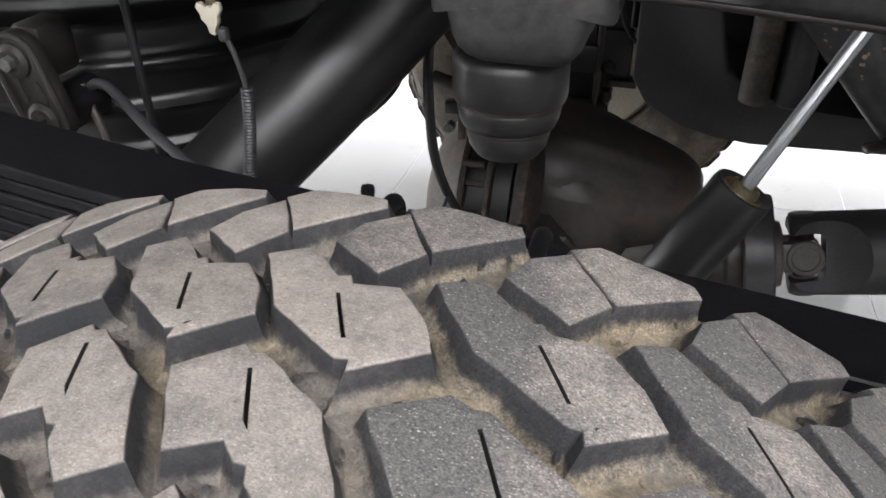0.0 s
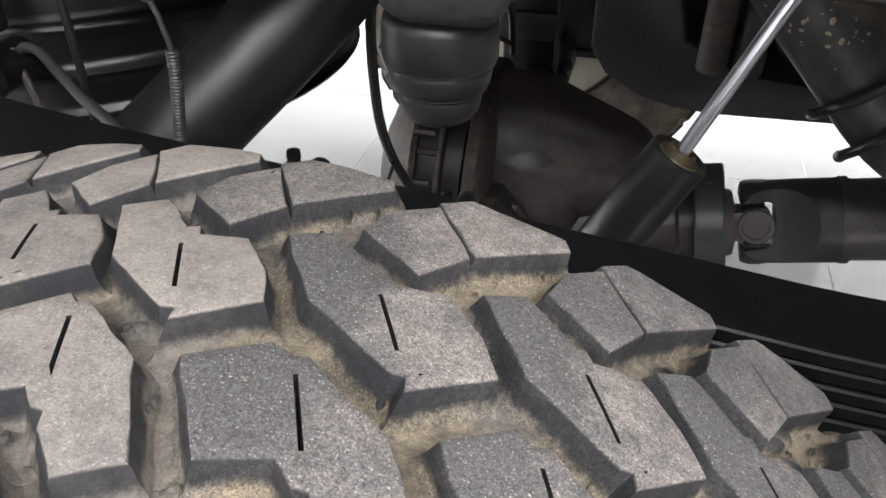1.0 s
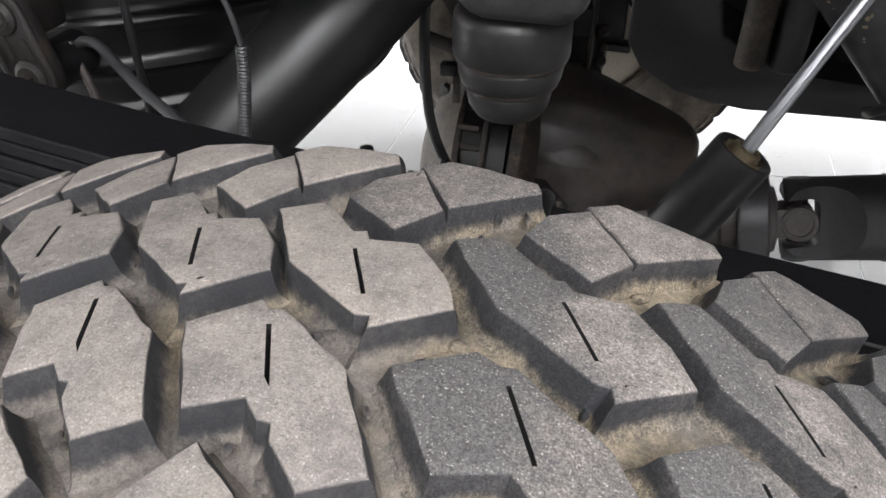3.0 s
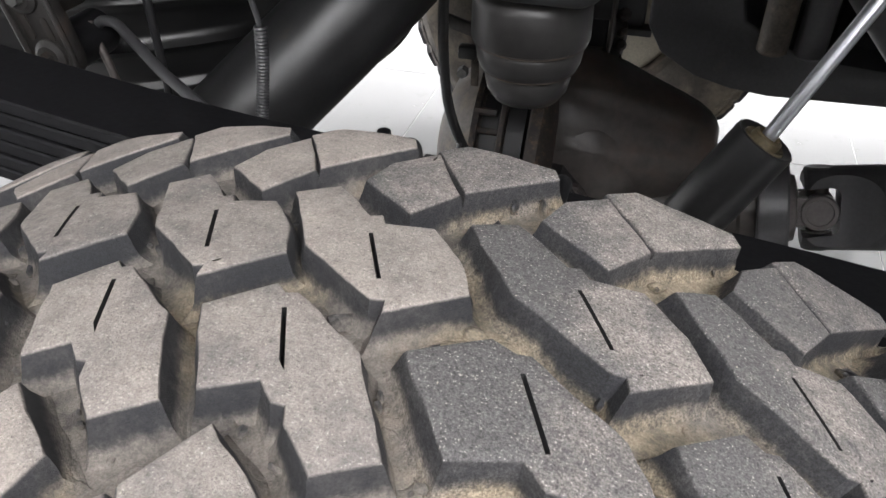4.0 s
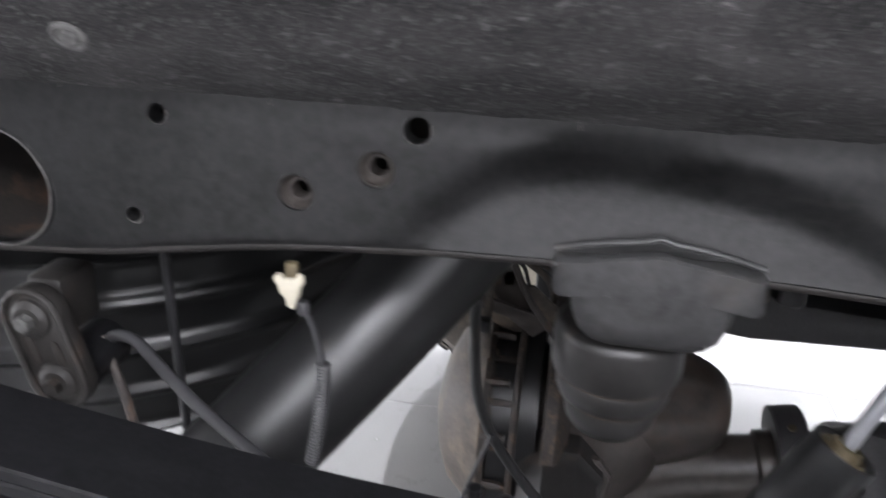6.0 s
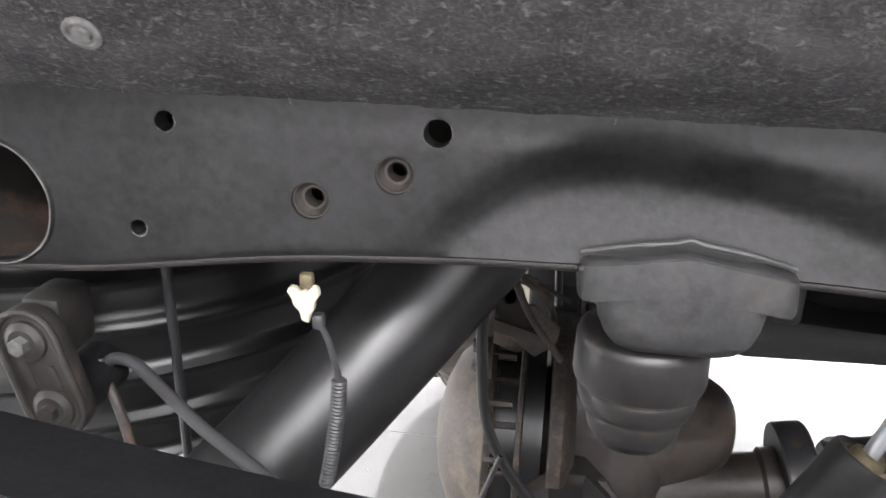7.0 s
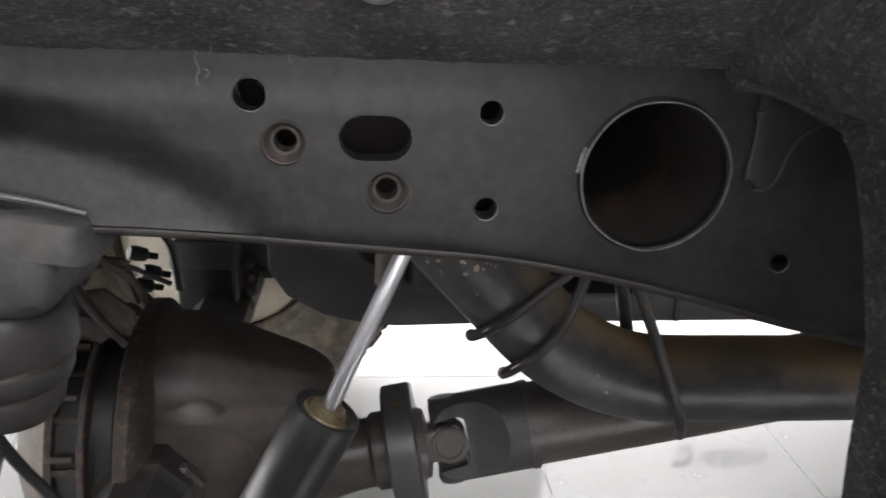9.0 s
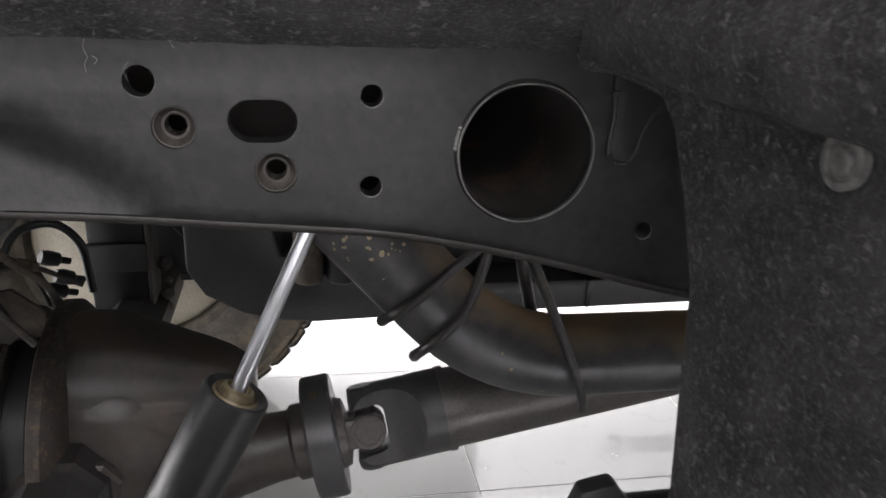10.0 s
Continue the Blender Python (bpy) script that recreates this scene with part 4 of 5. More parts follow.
def bump_stop():
    root = thing("bump_stop", "black rubber bump stop under a pressed bracket on the rail", "bump stop", (0.042, 0.43, 0.7745))
    inv = Matrix.Translation((-0.042, -0.43, -0.78))
    part("bracket_cup", moved(bump_bracket_bm(), inv), mat_cup, root, "black pressed steel cup", smooth=26)
    lip = rounded_path([(-0.020, 0.392, 0.8055), (0.008, 0.3875, 0.8135), (0.036, 0.3865, 0.8175), (0.043, 0.3865, 0.8205), (0.050, 0.3865, 0.8175), (0.078, 0.3875, 0.8135), (0.106, 0.392, 0.8045)], 0.02)
    part("weld_lip", moved(tube_bm(lip, 0.0020, 8), inv), mat_cup, root)
    part("weld_lip", moved(tube_bm([Vector((p.x, p.y - 0.0088, p.z - 0.0075)) for p in lip], 0.0016, 8), inv), mat_cup, root)
    rubber = part("rubber_stop", moved(lathe_bm([(s * 1.0, r * 1.0) for s, r in rubber_profile()], 44), Matrix.Translation((-0.0125, 0.004, -0.040)) @ pose(0, 0, 0, 0, 90, 0)), mat_rubber, root, "ribbed tapering black rubber cone", smooth=40)
    for s, r in ((0.0605, 0.0372), (0.0390, 0.0440)):
        part("rubber_rim", moved(lathe_bm([(s - 0.0012, r - 0.002), (s - 0.0010, r + 0.0004), (s + 0.0006, r + 0.0002), (s + 0.0010, r - 0.003)], 44, closed=True), Matrix.Translation((-0.0125, 0.004, -0.040)) @ pose(0, 0, 0, 0, 90, 0)), mat_rim, rubber, "brown dusty rim of a rubber ring")
    for a in (-8, 36):
        part("moulded_notch", moved(box_bm(-0.0035, 0.0035, -0.0445, -0.040, -0.005, 0.007, 0.0012), Matrix.Translation((-0.0125, 0.004, -0.058)) @ pose(0, 0, 0, 0, 0, a)), mat_rubber, rubber)
    return root


stop = bump_stop()
copy_thing(stop, pose(0.042, 2 * CENTRE - 0.43, 0.7745, 0, 0, 180))

# ---- leaf spring ----
SPRING_Z = [(-0.75, 0.745), (-0.62, 0.728), (-0.45, 0.695), (-0.34, 0.676), (-0.243, 0.662), (-0.157, 0.652), (-0.06, 0.644), (0.011, 0.637), (0.1, 0.628), (0.25, 0.613), (0.33, 0.604), (0.5, 0.598), (0.75, 0.62)]


def leaf_bm(x0, x1, level, thick, y0=0.260, y1=0.330, curl=0.0):
    bm = bmesh.new()
    xs = np.linspace(x0, x1, 40)
    rings = []
    for x in xs:
        z = curve_at(SPRING_Z, x) - level
        t = thick
        b = 0.0016
        sec = [(y0, z - t + b), (y0, z - b), (y0 + b, z), (y1 - b, z), (y1, z - b), (y1, z - t + b), (y1 - b, z - t), (y0 + b, z - t)]
        rings.append([bm.verts.new((x, y, zz)) for y, zz in sec])
    for a, b in zip(rings, rings[1:]):
        for k in range(8):
            bm.faces.new((a[k], a[(k + 1) % 8], b[(k + 1) % 8], b[k]))
    bm.faces.new(rings[0][::-1])
    bm.faces.new(rings[-1])
    return bm


def leaf_spring():
    root = thing("leaf_spring", "black leaf spring pack with U-bolts along the chassis rail", "leaf spring", (0.04, 0.295, 0.58))
    inv = Matrix.Translation((-0.04, -0.295, -0.58))
    for i, (a, b) in enumerate(((-0.58, 0.66), (-0.62, 0.70), (-0.60, 0.66), (-0.57, 0.60), (-0.52, 0.52), (-0.48, 0.46))):
        part("leaf", moved(leaf_bm(a, b, 0.0130 * i, 0.0108, y0=0.260 + 0.001 * (i % 2)), inv), mat_leaf, root)
    for x in (-0.034, 0.078):
        z = curve_at(SPRING_Z, x) + 0.006
        path = rounded_path([(x + 0.002, 0.253, 0.46), (x, 0.253, z - 0.002), (x, 0.337, z), (x - 0.002, 0.337, 0.46)], 0.016)
        part("u_bolt", moved(tube_bm(path, 0.0070, 14), inv), mat_leaf, root, "bent black U-bolt")
    z = curve_at(SPRING_Z, -0.055)
    part("clip_strap", moved(box_bm(-0.060, -0.050, 0.256, 0.334, z - 0.05, z + 0.004, 0.002), inv), mat_leaf, root, "black spring clip")
    part("clip_stud", moved(lathe_bm([(-0.004, 0.004), (0.004, 0.0055), (0.008, 0.005), (0.010, 0.0)], 12), inv @ Matrix.Translation((-0.055, 0.332, z + 0.003)) @ pose(0, 0, 0, 0, -90, 0)), mat_leaf, root)
    part("clip_stud", moved(lathe_bm([(-0.004, 0.0035), (0.004, 0.004), (0.006, 0.0)], 12), inv @ Matrix.Translation((0.062, 0.332, curve_at(SPRING_Z, 0.062) + 0.003)) @ pose(0, 0, 0, 0, -90, 0)), mat_leaf, root)
    top_plate = part("top_plate", moved(box_bm(-0.022, 0.066, 0.266, 0.326, 0.628, 0.642, 0.002), inv @ Matrix.Translation((0.022, 0, 0.635)) @ pose(0, 0, 0, 0, 4.5, 0) @ Matrix.Translation((-0.022, 0, -0.635))), mat_leaf, root)
    part("centre_bolt", moved(hexhead_bm(0.007, 0.006), inv @ Matrix.Translation((0.022, 0.296, 0.645))), mat_leaf, top_plate)
    part("axle_saddle", moved(box_bm(-0.038, 0.083, 0.257, 0.334, 0.345, 0.450, 0.008), inv), mat_black, root)
    part("spring_seat", moved(box_bm(-0.030, 0.076, 0.268, 0.322, 0.44, 0.580, 0.006), inv), mat_black, root, "black lift block on the axle")
    part("lower_plate", moved(box_bm(-0.055, 0.10, 0.245, 0.346, 0.335, 0.350, 0.003), inv), mat_black, root)
    return root


spring = leaf_spring()
copy_thing(spring, pose(0.04, 2 * CENTRE - 0.295, 0.58))

# shackle at the spring's rear end
def link_outline(a, b, r, steps=9):
    a, b = Vector(a), Vector(b)
    d = (b - a).normalized()
    n = Vector((-d.y, d.x))
    pts = []
    for c, s in ((b, -1), (a, 1)):
        for k in range(steps):
            t = math.pi * k / (steps - 1)
            pts.append(c + r * (s * n * math.cos(t) * (1) + (d if c is b else -d) * math.sin(t)))
    return [tuple(p) for p in pts]


shackle = thing("spring_shackle", "black cast spring shackle plate with two bolts", "shackle", (-0.404, 0.40, 0.671))
SH_A, SH_B = (-0.006, 0.026), (0.008, -0.028)
part("shackle_plate", moved(plate_bm(link_outline(SH_A, SH_B, 0.026), 0.014, 0.003), Matrix.Translation((0, -0.004, 0))), mat_cast, shackle)
part("shackle_rib", joined(*[moved(tube_bm([(x, -0.005, z) for x, z in link_outline(SH_A, SH_B, 0.0235) + link_outline(SH_A, SH_B, 0.0235)[:1]], 0.0028, 8, caps=False), Matrix())]), mat_cast, shackle)
for x, z in (SH_A, SH_B):
    washer = part("washer", moved(lathe_bm([(0, 0.0165), (0.003, 0.016), (0.005, 0.012), (0.006, 0.011), (0.006, 0.006), (0, 0.006)], 24, closed=True), Matrix.Translation((x, -0.004, z)) @ pose(0, 0, 0, 0, 0, -90)), mat_cast, shackle)
    part("shackle_bolt", moved(hexhead_bm(0.0072, 0.010), Matrix.Translation((x, -0.012, z)) @ pose(0, 0, 0, 90, 0, 0)), mat_zinc if z > 0 else mat_cast, washer, "dull hex bolt")
# dark plates laid on the shackle paint the shade of two recesses
part("slot_shade_plate", moved(plate_bm(link_outline((-0.013, 0.008), (-0.008, -0.010), 0.0045), 0.002, 0.0005), Matrix.Translation((0, -0.0052, 0))), mat_cavity, shackle, "dark plate painted as a shaded recess")
part("slot_shade_plate", moved(plate_bm(link_outline((0.010, 0.004), (0.014, -0.010), 0.0035), 0.002, 0.0005), Matrix.Translation((0, -0.0052, 0))), mat_cavity, shackle, "dark plate painted as a shaded recess")
part("hanger_block", box_bm(-0.024, 0.010, 0.014, 0.06, 0.0, 0.052, 0.008), mat_cast, shackle, "dark rusty hanger under the rail")
part("spring_eye", moved(lathe_bm([(0, 0.022), (0.05, 0.022)], 24), Matrix.Translation((0.008, 0.012, -0.028)) @ pose(0, 0, 0, 0, 0, 90)), mat_leaf, shackle)

# ---- axle and differential ----
BACK = Matrix.Translation((-0.024, 0, -0.040))
axle = thing("rear_axle", "dusty black rear axle with a round differential housing", "axle", (AXLE_X, CENTRE, AXLE_Z))
part("axle_tube", moved(lathe_bm([(-0.76, 0.052), (-0.16, 0.052), (-0.152, 0.055), (-0.145, 0.060), (-0.12, 0.062), (0.12, 0.062), (0.16, 0.052), (0.60, 0.052)], 8), pose(-0.012, 0, -0.050, 0, 0, 90) @ pose(0, 0, 0, 22.5, 0, 0)), mat_rubber, axle, "eight-sided black axle housing", smooth=20)
part("rear_cover", moved(lathe_bm([(-0.165, 0.0), (-0.163, 0.03), (-0.154, 0.070), (-0.138, 0.106), (-0.110, 0.132), (-0.092, 0.146), (-0.078, 0.146)], 56), BACK), mat_cover, axle, "tan dusty domed rear cover")
part("cover_flange", moved(lathe_bm([(-0.090, 0.110), (-0.090, 0.156), (-0.082, 0.156), (-0.082, 0.110)], 56, closed=True), BACK), mat_flange, axle)
ring_flange = part("ring_flange", moved(lathe_bm([(-0.052, 0.110), (-0.052, 0.162), (-0.0505, 0.164), (-0.0455, 0.164), (-0.044, 0.162), (-0.044, 0.110)], 56, closed=True), BACK), mat_flange, axle)
part("housing_web", moved(lathe_bm([(-0.088, 0.10), (-0.088, 0.146), (-0.02, 0.146), (-0.02, 0.10)], 56, closed=True), BACK), mat_black, axle)
for a in (56, 78, 100, 122, 144, 166, 188):
    part("housing_rib", moved(box_bm(-0.083, -0.049, -0.004, 0.004, 0.130, 0.1525, 0.0015), BACK @ pose(0, 0, 0, a - 90, 0, 0)), mat_flange, axle, "short rust-speckled rib between the flanges")
part("carrier_flange", moved(lathe_bm([(-0.012, 0.10), (-0.012, 0.168), (-0.010, 0.171), (0.004, 0.171), (0.009, 0.166), (0.015, 0.152), (0.021, 0.136), (0.021, 0.10)], 56, closed=True), BACK), mat_flange, axle, "rust-speckled dark carrier flange")
nose = lathe_bm([(-0.034, 0.0), (-0.034, 0.119), (0.0, 0.122), (0.03, 0.121), (0.05, 0.117), (0.07, 0.1105), (0.113, 0.093), (0.15, 0.079), (0.175, 0.068), (0.190, 0.058), (0.200, 0.048), (0.206, 0.036), (0.207, 0.0)], 112)
for v in nose.verts:
    # narrower across than high, with a cast ledge along the upper side over a recess
    turn = math.degrees(math.atan2(v.co.z, -v.co.y))
    hollow = smooth_step(12, 22, turn) * smooth_step(58, 46, turn) * smooth_step(0.0, 0.05, v.co.x) * smooth_step(0.195, 0.13, v.co.x)
    grow = 1 - 0.09 * hollow
    v.co.y, v.co.z = v.co.y * grow * 0.86, v.co.z * grow
part("carrier_nose", nose, mat_axle, axle, smooth=40)
bulge = bmesh.new()
bmesh.ops.create_uvsphere(bulge, u_segments=40, v_segments=26, radius=1)
part("bearing_bulge", moved(bulge, Matrix.Translation((0.012, -0.050, -0.036)) @ pose(0, 0, 0, 0, 14, 0) @ Matrix.Diagonal((0.108, 0.064, 0.108, 1))), mat_axle, axle, smooth=60)
part("filler_boss", moved(lathe_bm([(0, 0.040), (0.010, 0.040), (0.014, 0.036), (0.014, 0.026), (0.010, 0.024), (0.010, 0.0)], 8), Matrix.Translation((0.016, -0.122, -0.046)) @ pose(0, 0, 0, 14, 0, -84)), mat_axle, axle, "dark angular filler boss", smooth=20)
for k in range(14):
    a = 2 * math.pi * k / 14 + 0.1
    part("flange_bolt", moved(hexhead_bm(0.0055, 0.03), Matrix.Translation((-0.098, 0.152 * math.cos(a), -0.04 + 0.152 * math.sin(a))) @ pose(0, 0, 0, 0, 90, 0)), mat_axle, ring_flange, "dusty flange bolt")

# ---- propeller shaft ----
SHAFT_A = Vector((0.312, 0.868, 0.318))
shaft = thing("propeller_shaft", "black propeller shaft with flange and universal joint", "driveshaft", SHAFT_A)
shaft.rotation_euler = (radians(-20), radians(-11), 0)
part("pinion_neck", lathe_bm([(-0.24, 0.0), (-0.24, 0.075), (-0.17, 0.064), (-0.12, 0.054), (-0.07, 0.047), (-0.045, 0.046), (-0.040, 0.052), (-0.018, 0.052), (-0.018, 0.0)], 36), mat_axle, shaft, "oily black pinion housing")
damper_ring = part("damper_ring", lathe_bm([(-0.020, 0.03), (-0.020, 0.082), (-0.017, 0.0845), (0.017, 0.0845), (0.020, 0.082), (0.020, 0.03)], 56, closed=True), mat_tank, shaft, "thick dark grey damper ring")
part("flange_yoke", joined(lathe_bm([(0.018, 0.0), (0.018, 0.05), (0.030, 0.046), (0.034, 0.030), (0.034, 0.0)], 32), box_bm(0.026, 0.060, -0.036, -0.022, -0.021, 0.021, 0.006), box_bm(0.026, 0.060, 0.022, 0.036, -0.021, 0.021, 0.006)), mat_shaft, shaft)
for side in (1, -1):
    part("bearing_cap", moved(lathe_bm([(0.022, 0.018), (0.022, 0.0245), (0.038, 0.0245), (0.040, 0.0225), (0.040, 0.018), (0.038, 0.017), (0.038, 0.0)], 28), Matrix.Translation((0.060, 0, 0)) @ pose(0, 0, 0, 0, 0, 90 * side)), mat_shaft, shaft)
    part("bearing_cap", moved(lathe_bm([(0.030, 0.014), (0.030, 0.0195), (0.056, 0.0195), (0.058, 0.017), (0.058, 0.0)], 28), Matrix.Translation((0.060, 0, 0)) @ pose(0, 0, 0, 0, -90 * side, 0)), mat_zinc, shaft, "dull grey bearing cap")
part("joint_cross", joined(tube_bm([(0.060, -0.034, 0), (0.060, 0.034, 0)], 0.014, 16), tube_bm([(0.060, 0, -0.034), (0.060, 0, 0.034)], 0.014, 16)), mat_rusty, shaft, "rust-edged universal joint cross")
yoke = lathe_bm([(0.040, 0.0), (0.040, 0.052), (0.044, 0.056), (0.055, 0.0585), (0.168, 0.0585), (0.168, 0.0)], 56)
bore = lathe_bm([(-0.09, 0.0), (-0.09, 0.062), (0.09, 0.062), (0.09, 0.0)], 48)
scoops = [moved(bore.copy(), Matrix.Translation((0.086, 0.092 * side, 0)) @ pose(0, 0, 0, 0, 90, 0)) for side in (1, -1)]
bore.free()
part("tube_yoke", carve(carve(yoke, [box_bm(0.0, 0.086, -0.08, 0.08, -0.033, 0.033, 0.012, 3)]), scoops), mat_tank, shaft, "dark forked yoke with scooped sides", smooth=30)
part("weld_band", lathe_bm([(0.166, 0.052), (0.166, 0.060), (0.176, 0.060), (0.176, 0.052)], 40, closed=True), mat_shaft, shaft)
part("shaft_tube", moved(lathe_bm([(0, 0.0), (0, 0.056), (1.35, 0.056), (1.35, 0.0)], 44), Matrix.Translation((0.17, 0, 0))), mat_shaft, shaft)
bm = lathe_bm([(0, 0.0), (0, 0.006), (0.003, 0.005), (0.003, 0.0)], 12)
part("balance_mark", moved(bm, Matrix.Translation((0.0, -0.0505, 0.0668)) @ pose(0, 0, 0, 0, -52, -90)), mat_brass, damper_ring, "yellow paint dab")

# ---- shock absorber ----
SHOCK_LOW, SHOCK_TOP, ROD_TOP = Vector((0.115, 0.506, 0.375)), Vector((0.228, 0.514, 0.596)), Vector((0.345, 0.55, 0.855))
shock = thing("shock_absorber", "black shock absorber with a bright chrome rod", "shock absorber", SHOCK_LOW)
inv = Matrix.Translation(-SHOCK_LOW)
m = inv @ along(SHOCK_LOW, SHOCK_TOP)
L = (SHOCK_TOP - SHOCK_LOW).length
part("damper_body", moved(lathe_bm([(0, 0.0), (0, 0.024), (0.008, 0.0285), (L - 0.003, 0.0285), (L + 0.001, 0.0278), (L + 0.002, 0.0262), (L + 0.0005, 0.0225), (L - 0.001, 0.0205), (L - 0.003, 0.0200), (L - 0.004, 0.0)], 40), m), mat_pipe, shock)
part("seal_cap", moved(lathe_bm([(L - 0.0035, 0.0202), (L - 0.0005, 0.0196), (L + 0.0008, 0.0185), (L - 0.001, 0.0168), (L - 0.001, 0.0145), (L + 0.005, 0.0135), (L + 0.007, 0.0105), (L + 0.0035, 0.0086), (L + 0.003, 0.0)], 40), m), mat_brass, shock, "yellowish rusty seal cap")
part("chrome_rod", moved(tube_bm([SHOCK_TOP, ROD_TOP], 0.0067, 28), inv), mat_chrome, shock, "polished chrome rod")
part("lower_eye", moved(lathe_bm([(-0.02, 0.024), (0.02, 0.024)], 28), inv @ Matrix.Translation(SHOCK_LOW - Vector((0.008, 0, 0.016))) @ pose(0, 0, 0, 0, 0, 90)), mat_black, shock)
solo("shock_mount", joined(box_bm(0.30, 0.374, 0.477, 0.58, 0.84, 0.87, 0.004), box_bm(0.30, 0.31, 0.477, 0.58, 0.80, 0.868, 0.003)), mat_black, "black upper shock mount welded behind the rail", "bracket")

# ---- exhaust ----
PIPE = rounded_path([(2.2, 0.732, 0.494), (0.497, 0.70, 0.5165), (0.353, 0.697, 0.671), (0.24, 0.683, 0.802), (0.12, 0.665, 0.895), (-0.02, 0.655, 0.83), (-0.153, 0.560, 0.672), (-0.247, 0.473, 0.575), (-0.42, 0.33, 0.40)], 0.10, 10)
exhaust = thing("exhaust_pipe", "wide black exhaust pipe bending over the axle", "exhaust pipe", (0.56, 0.70, 0.522))
inv = Matrix.Translation((-0.56, -0.70, -0.522))
split = [i for i, p in enumerate(PIPE) if p.x < 0.12][0]
part("front_pipe", moved(tube_bm(PIPE[: split + 1], 0.0478, 40), inv), mat_exhaust, exhaust, "brown heat-stained front pipe", smooth=60)
part("tail_pipe", moved(tube_bm(PIPE[split - 1 :], 0.053, 36), inv), mat_pipe, exhaust, "glossy black tail pipe", smooth=60)

rng = random.Random(11)
flakes = bmesh.new()
for k in range(60):
    x = rng.uniform(0.30, 0.372) if k < 52 else rng.uniform(0.40, 0.60)
    i = min(range(len(PIPE) - 1), key=lambda n: abs(PIPE[n].x - x))
    d = (PIPE[i + 1] - PIPE[i]).normalized()
    turn = Matrix.Rotation(radians(rng.uniform(-50, 30)), 3, d)
    n = turn @ Vector((0, -1, 0))
    p = PIPE[i] + (PIPE[i + 1] - PIPE[i]) * rng.random() + n * 0.0478
    size = rng.uniform(0.0010, 0.0034) * (1.0 if rng.random() < 0.4 else 0.6)
    bmesh.ops.create_icosphere(flakes, subdivisions=1, radius=size, matrix=Matrix.Translation(p) @ n.to_track_quat("Z", "Y").to_matrix().to_4x4() @ Matrix.Diagonal((1, rng.uniform(0.5, 1.8), 0.15, 1)))
flaked = part("flaked_coating", moved(flakes, inv), mat_chip, exhaust, "pale flakes of burnt coating", smooth=0)
flaked["kind"] = "stuff"


def hanger(points, r=0.0062, name="hanger_rod"):
    part(name, moved(tube_bm(rounded_path(points, 0.02), r * 0.86, 12), inv), mat_hanger, exhaust, "bent dusty black hanger rod")


hanger([(0.475, 0.628, 0.695), (0.447, 0.638, 0.665), (0.400, 0.644, 0.619), (0.377, 0.650, 0.600), (0.366, 0.690, 0.573), (0.3725, 0.728, 0.556)], 0.0066)
hanger([(0.468, 0.632, 0.70), (0.466, 0.640, 0.662), (0.458, 0.643, 0.627), (0.446, 0.645, 0.596), (0.418, 0.648, 0.566), (0.401, 0.668, 0.542), (0.4065, 0.702, 0.5235)], 0.0068)
hanger([(0.500, 0.648, 0.69), (0.521, 0.650, 0.648), (0.539, 0.648, 0.609), (0.564, 0.643, 0.549), (0.588, 0.646, 0.492), (0.597, 0.664, 0.467)], 0.0068)
hanger([(0.518, 0.70, 0.66), (0.527, 0.706, 0.618), (0.550, 0.733, 0.553)], 0.0085, "hanger_pin")
for tip in ((0.3725, 0.728, 0.556), (0.4065, 0.702, 0.5235)):
    knob = bmesh.new()
    bmesh.ops.create_uvsphere(knob, u_segments=16, v_segments=10, radius=0.0068)
    part("hanger_end", moved(knob, inv @ Matrix.Translation(tip)), mat_rusty, exhaust, "rust-edged rounded hanger end")

# ---- fuel tank, canister ----
tank = thing("fuel_tank", "dark grey fuel tank in a curved skid tray beside the shaft", "fuel tank", (0.6, 1.35, 0.5))
part("tank_shell", box_bm(-0.18, 0.9, -0.08, 0.17, -0.135, 0.20, 0.05, 5), mat_tank, tank, smooth=50)
part("tank_back", box_bm(-0.43, -0.14, 0.03, 0.17, -0.11, 0.20, 0.03, 4), mat_tank, tank, smooth=50)
TRAY = [(-0.505, 0.14), (-0.503, -0.055), (-0.475, -0.100), (-0.413, -0.135), (-0.35, -0.150), (-0.29, -0.156), (-0.10, -0.150), (0.9, -0.138), (0.9, -0.09), (-0.10, -0.09), (-0.25, -0.08), (-0.35, -0.03), (-0.39, 0.14)]
tray = part("skid_tray", moved(plate_bm(TRAY, 0.25, 0.006), Matrix.Translation((0, -0.17, 0))), mat_tank, tank, smooth=40)
part("tray_rib", box_bm(0.2, 0.21, -0.175, 0.09, -0.1440, -0.09, 0.003), mat_black, tray)
for x, m, tint in ((0.296, mat_cover, "brown dusty"), (0.352, mat_tank, "dark grey")):
    solo("vapour_canister", moved(lathe_bm([(0, 0.0), (0, 0.021), (0.004, 0.0245), (0.14, 0.0245), (0.15, 0.020)], 28), pose(x, 1.156, 0.432, 0, -90, 0)), m, tint + " canister fixed to the fuel tank tray", "canister", "canisters beside the tank")

# ---- spare wheel lying under the bed ----
spare = thing("spare_tyre", "black ribbed spare tyre stowed flat under the bed", "tyre", (-0.612, 0.85, 0.60))
prof = []
for z in np.linspace(-0.1, 0.155, 52):
    rib = 0.009 * max(0.0, math.cos(z * 2 * math.pi / 0.048)) ** 3
    prof.append((float(z), 0.388 - 1.0 * z * z - 6 * max(0.0, abs(z) - 0.12) ** 1.4 + rib))
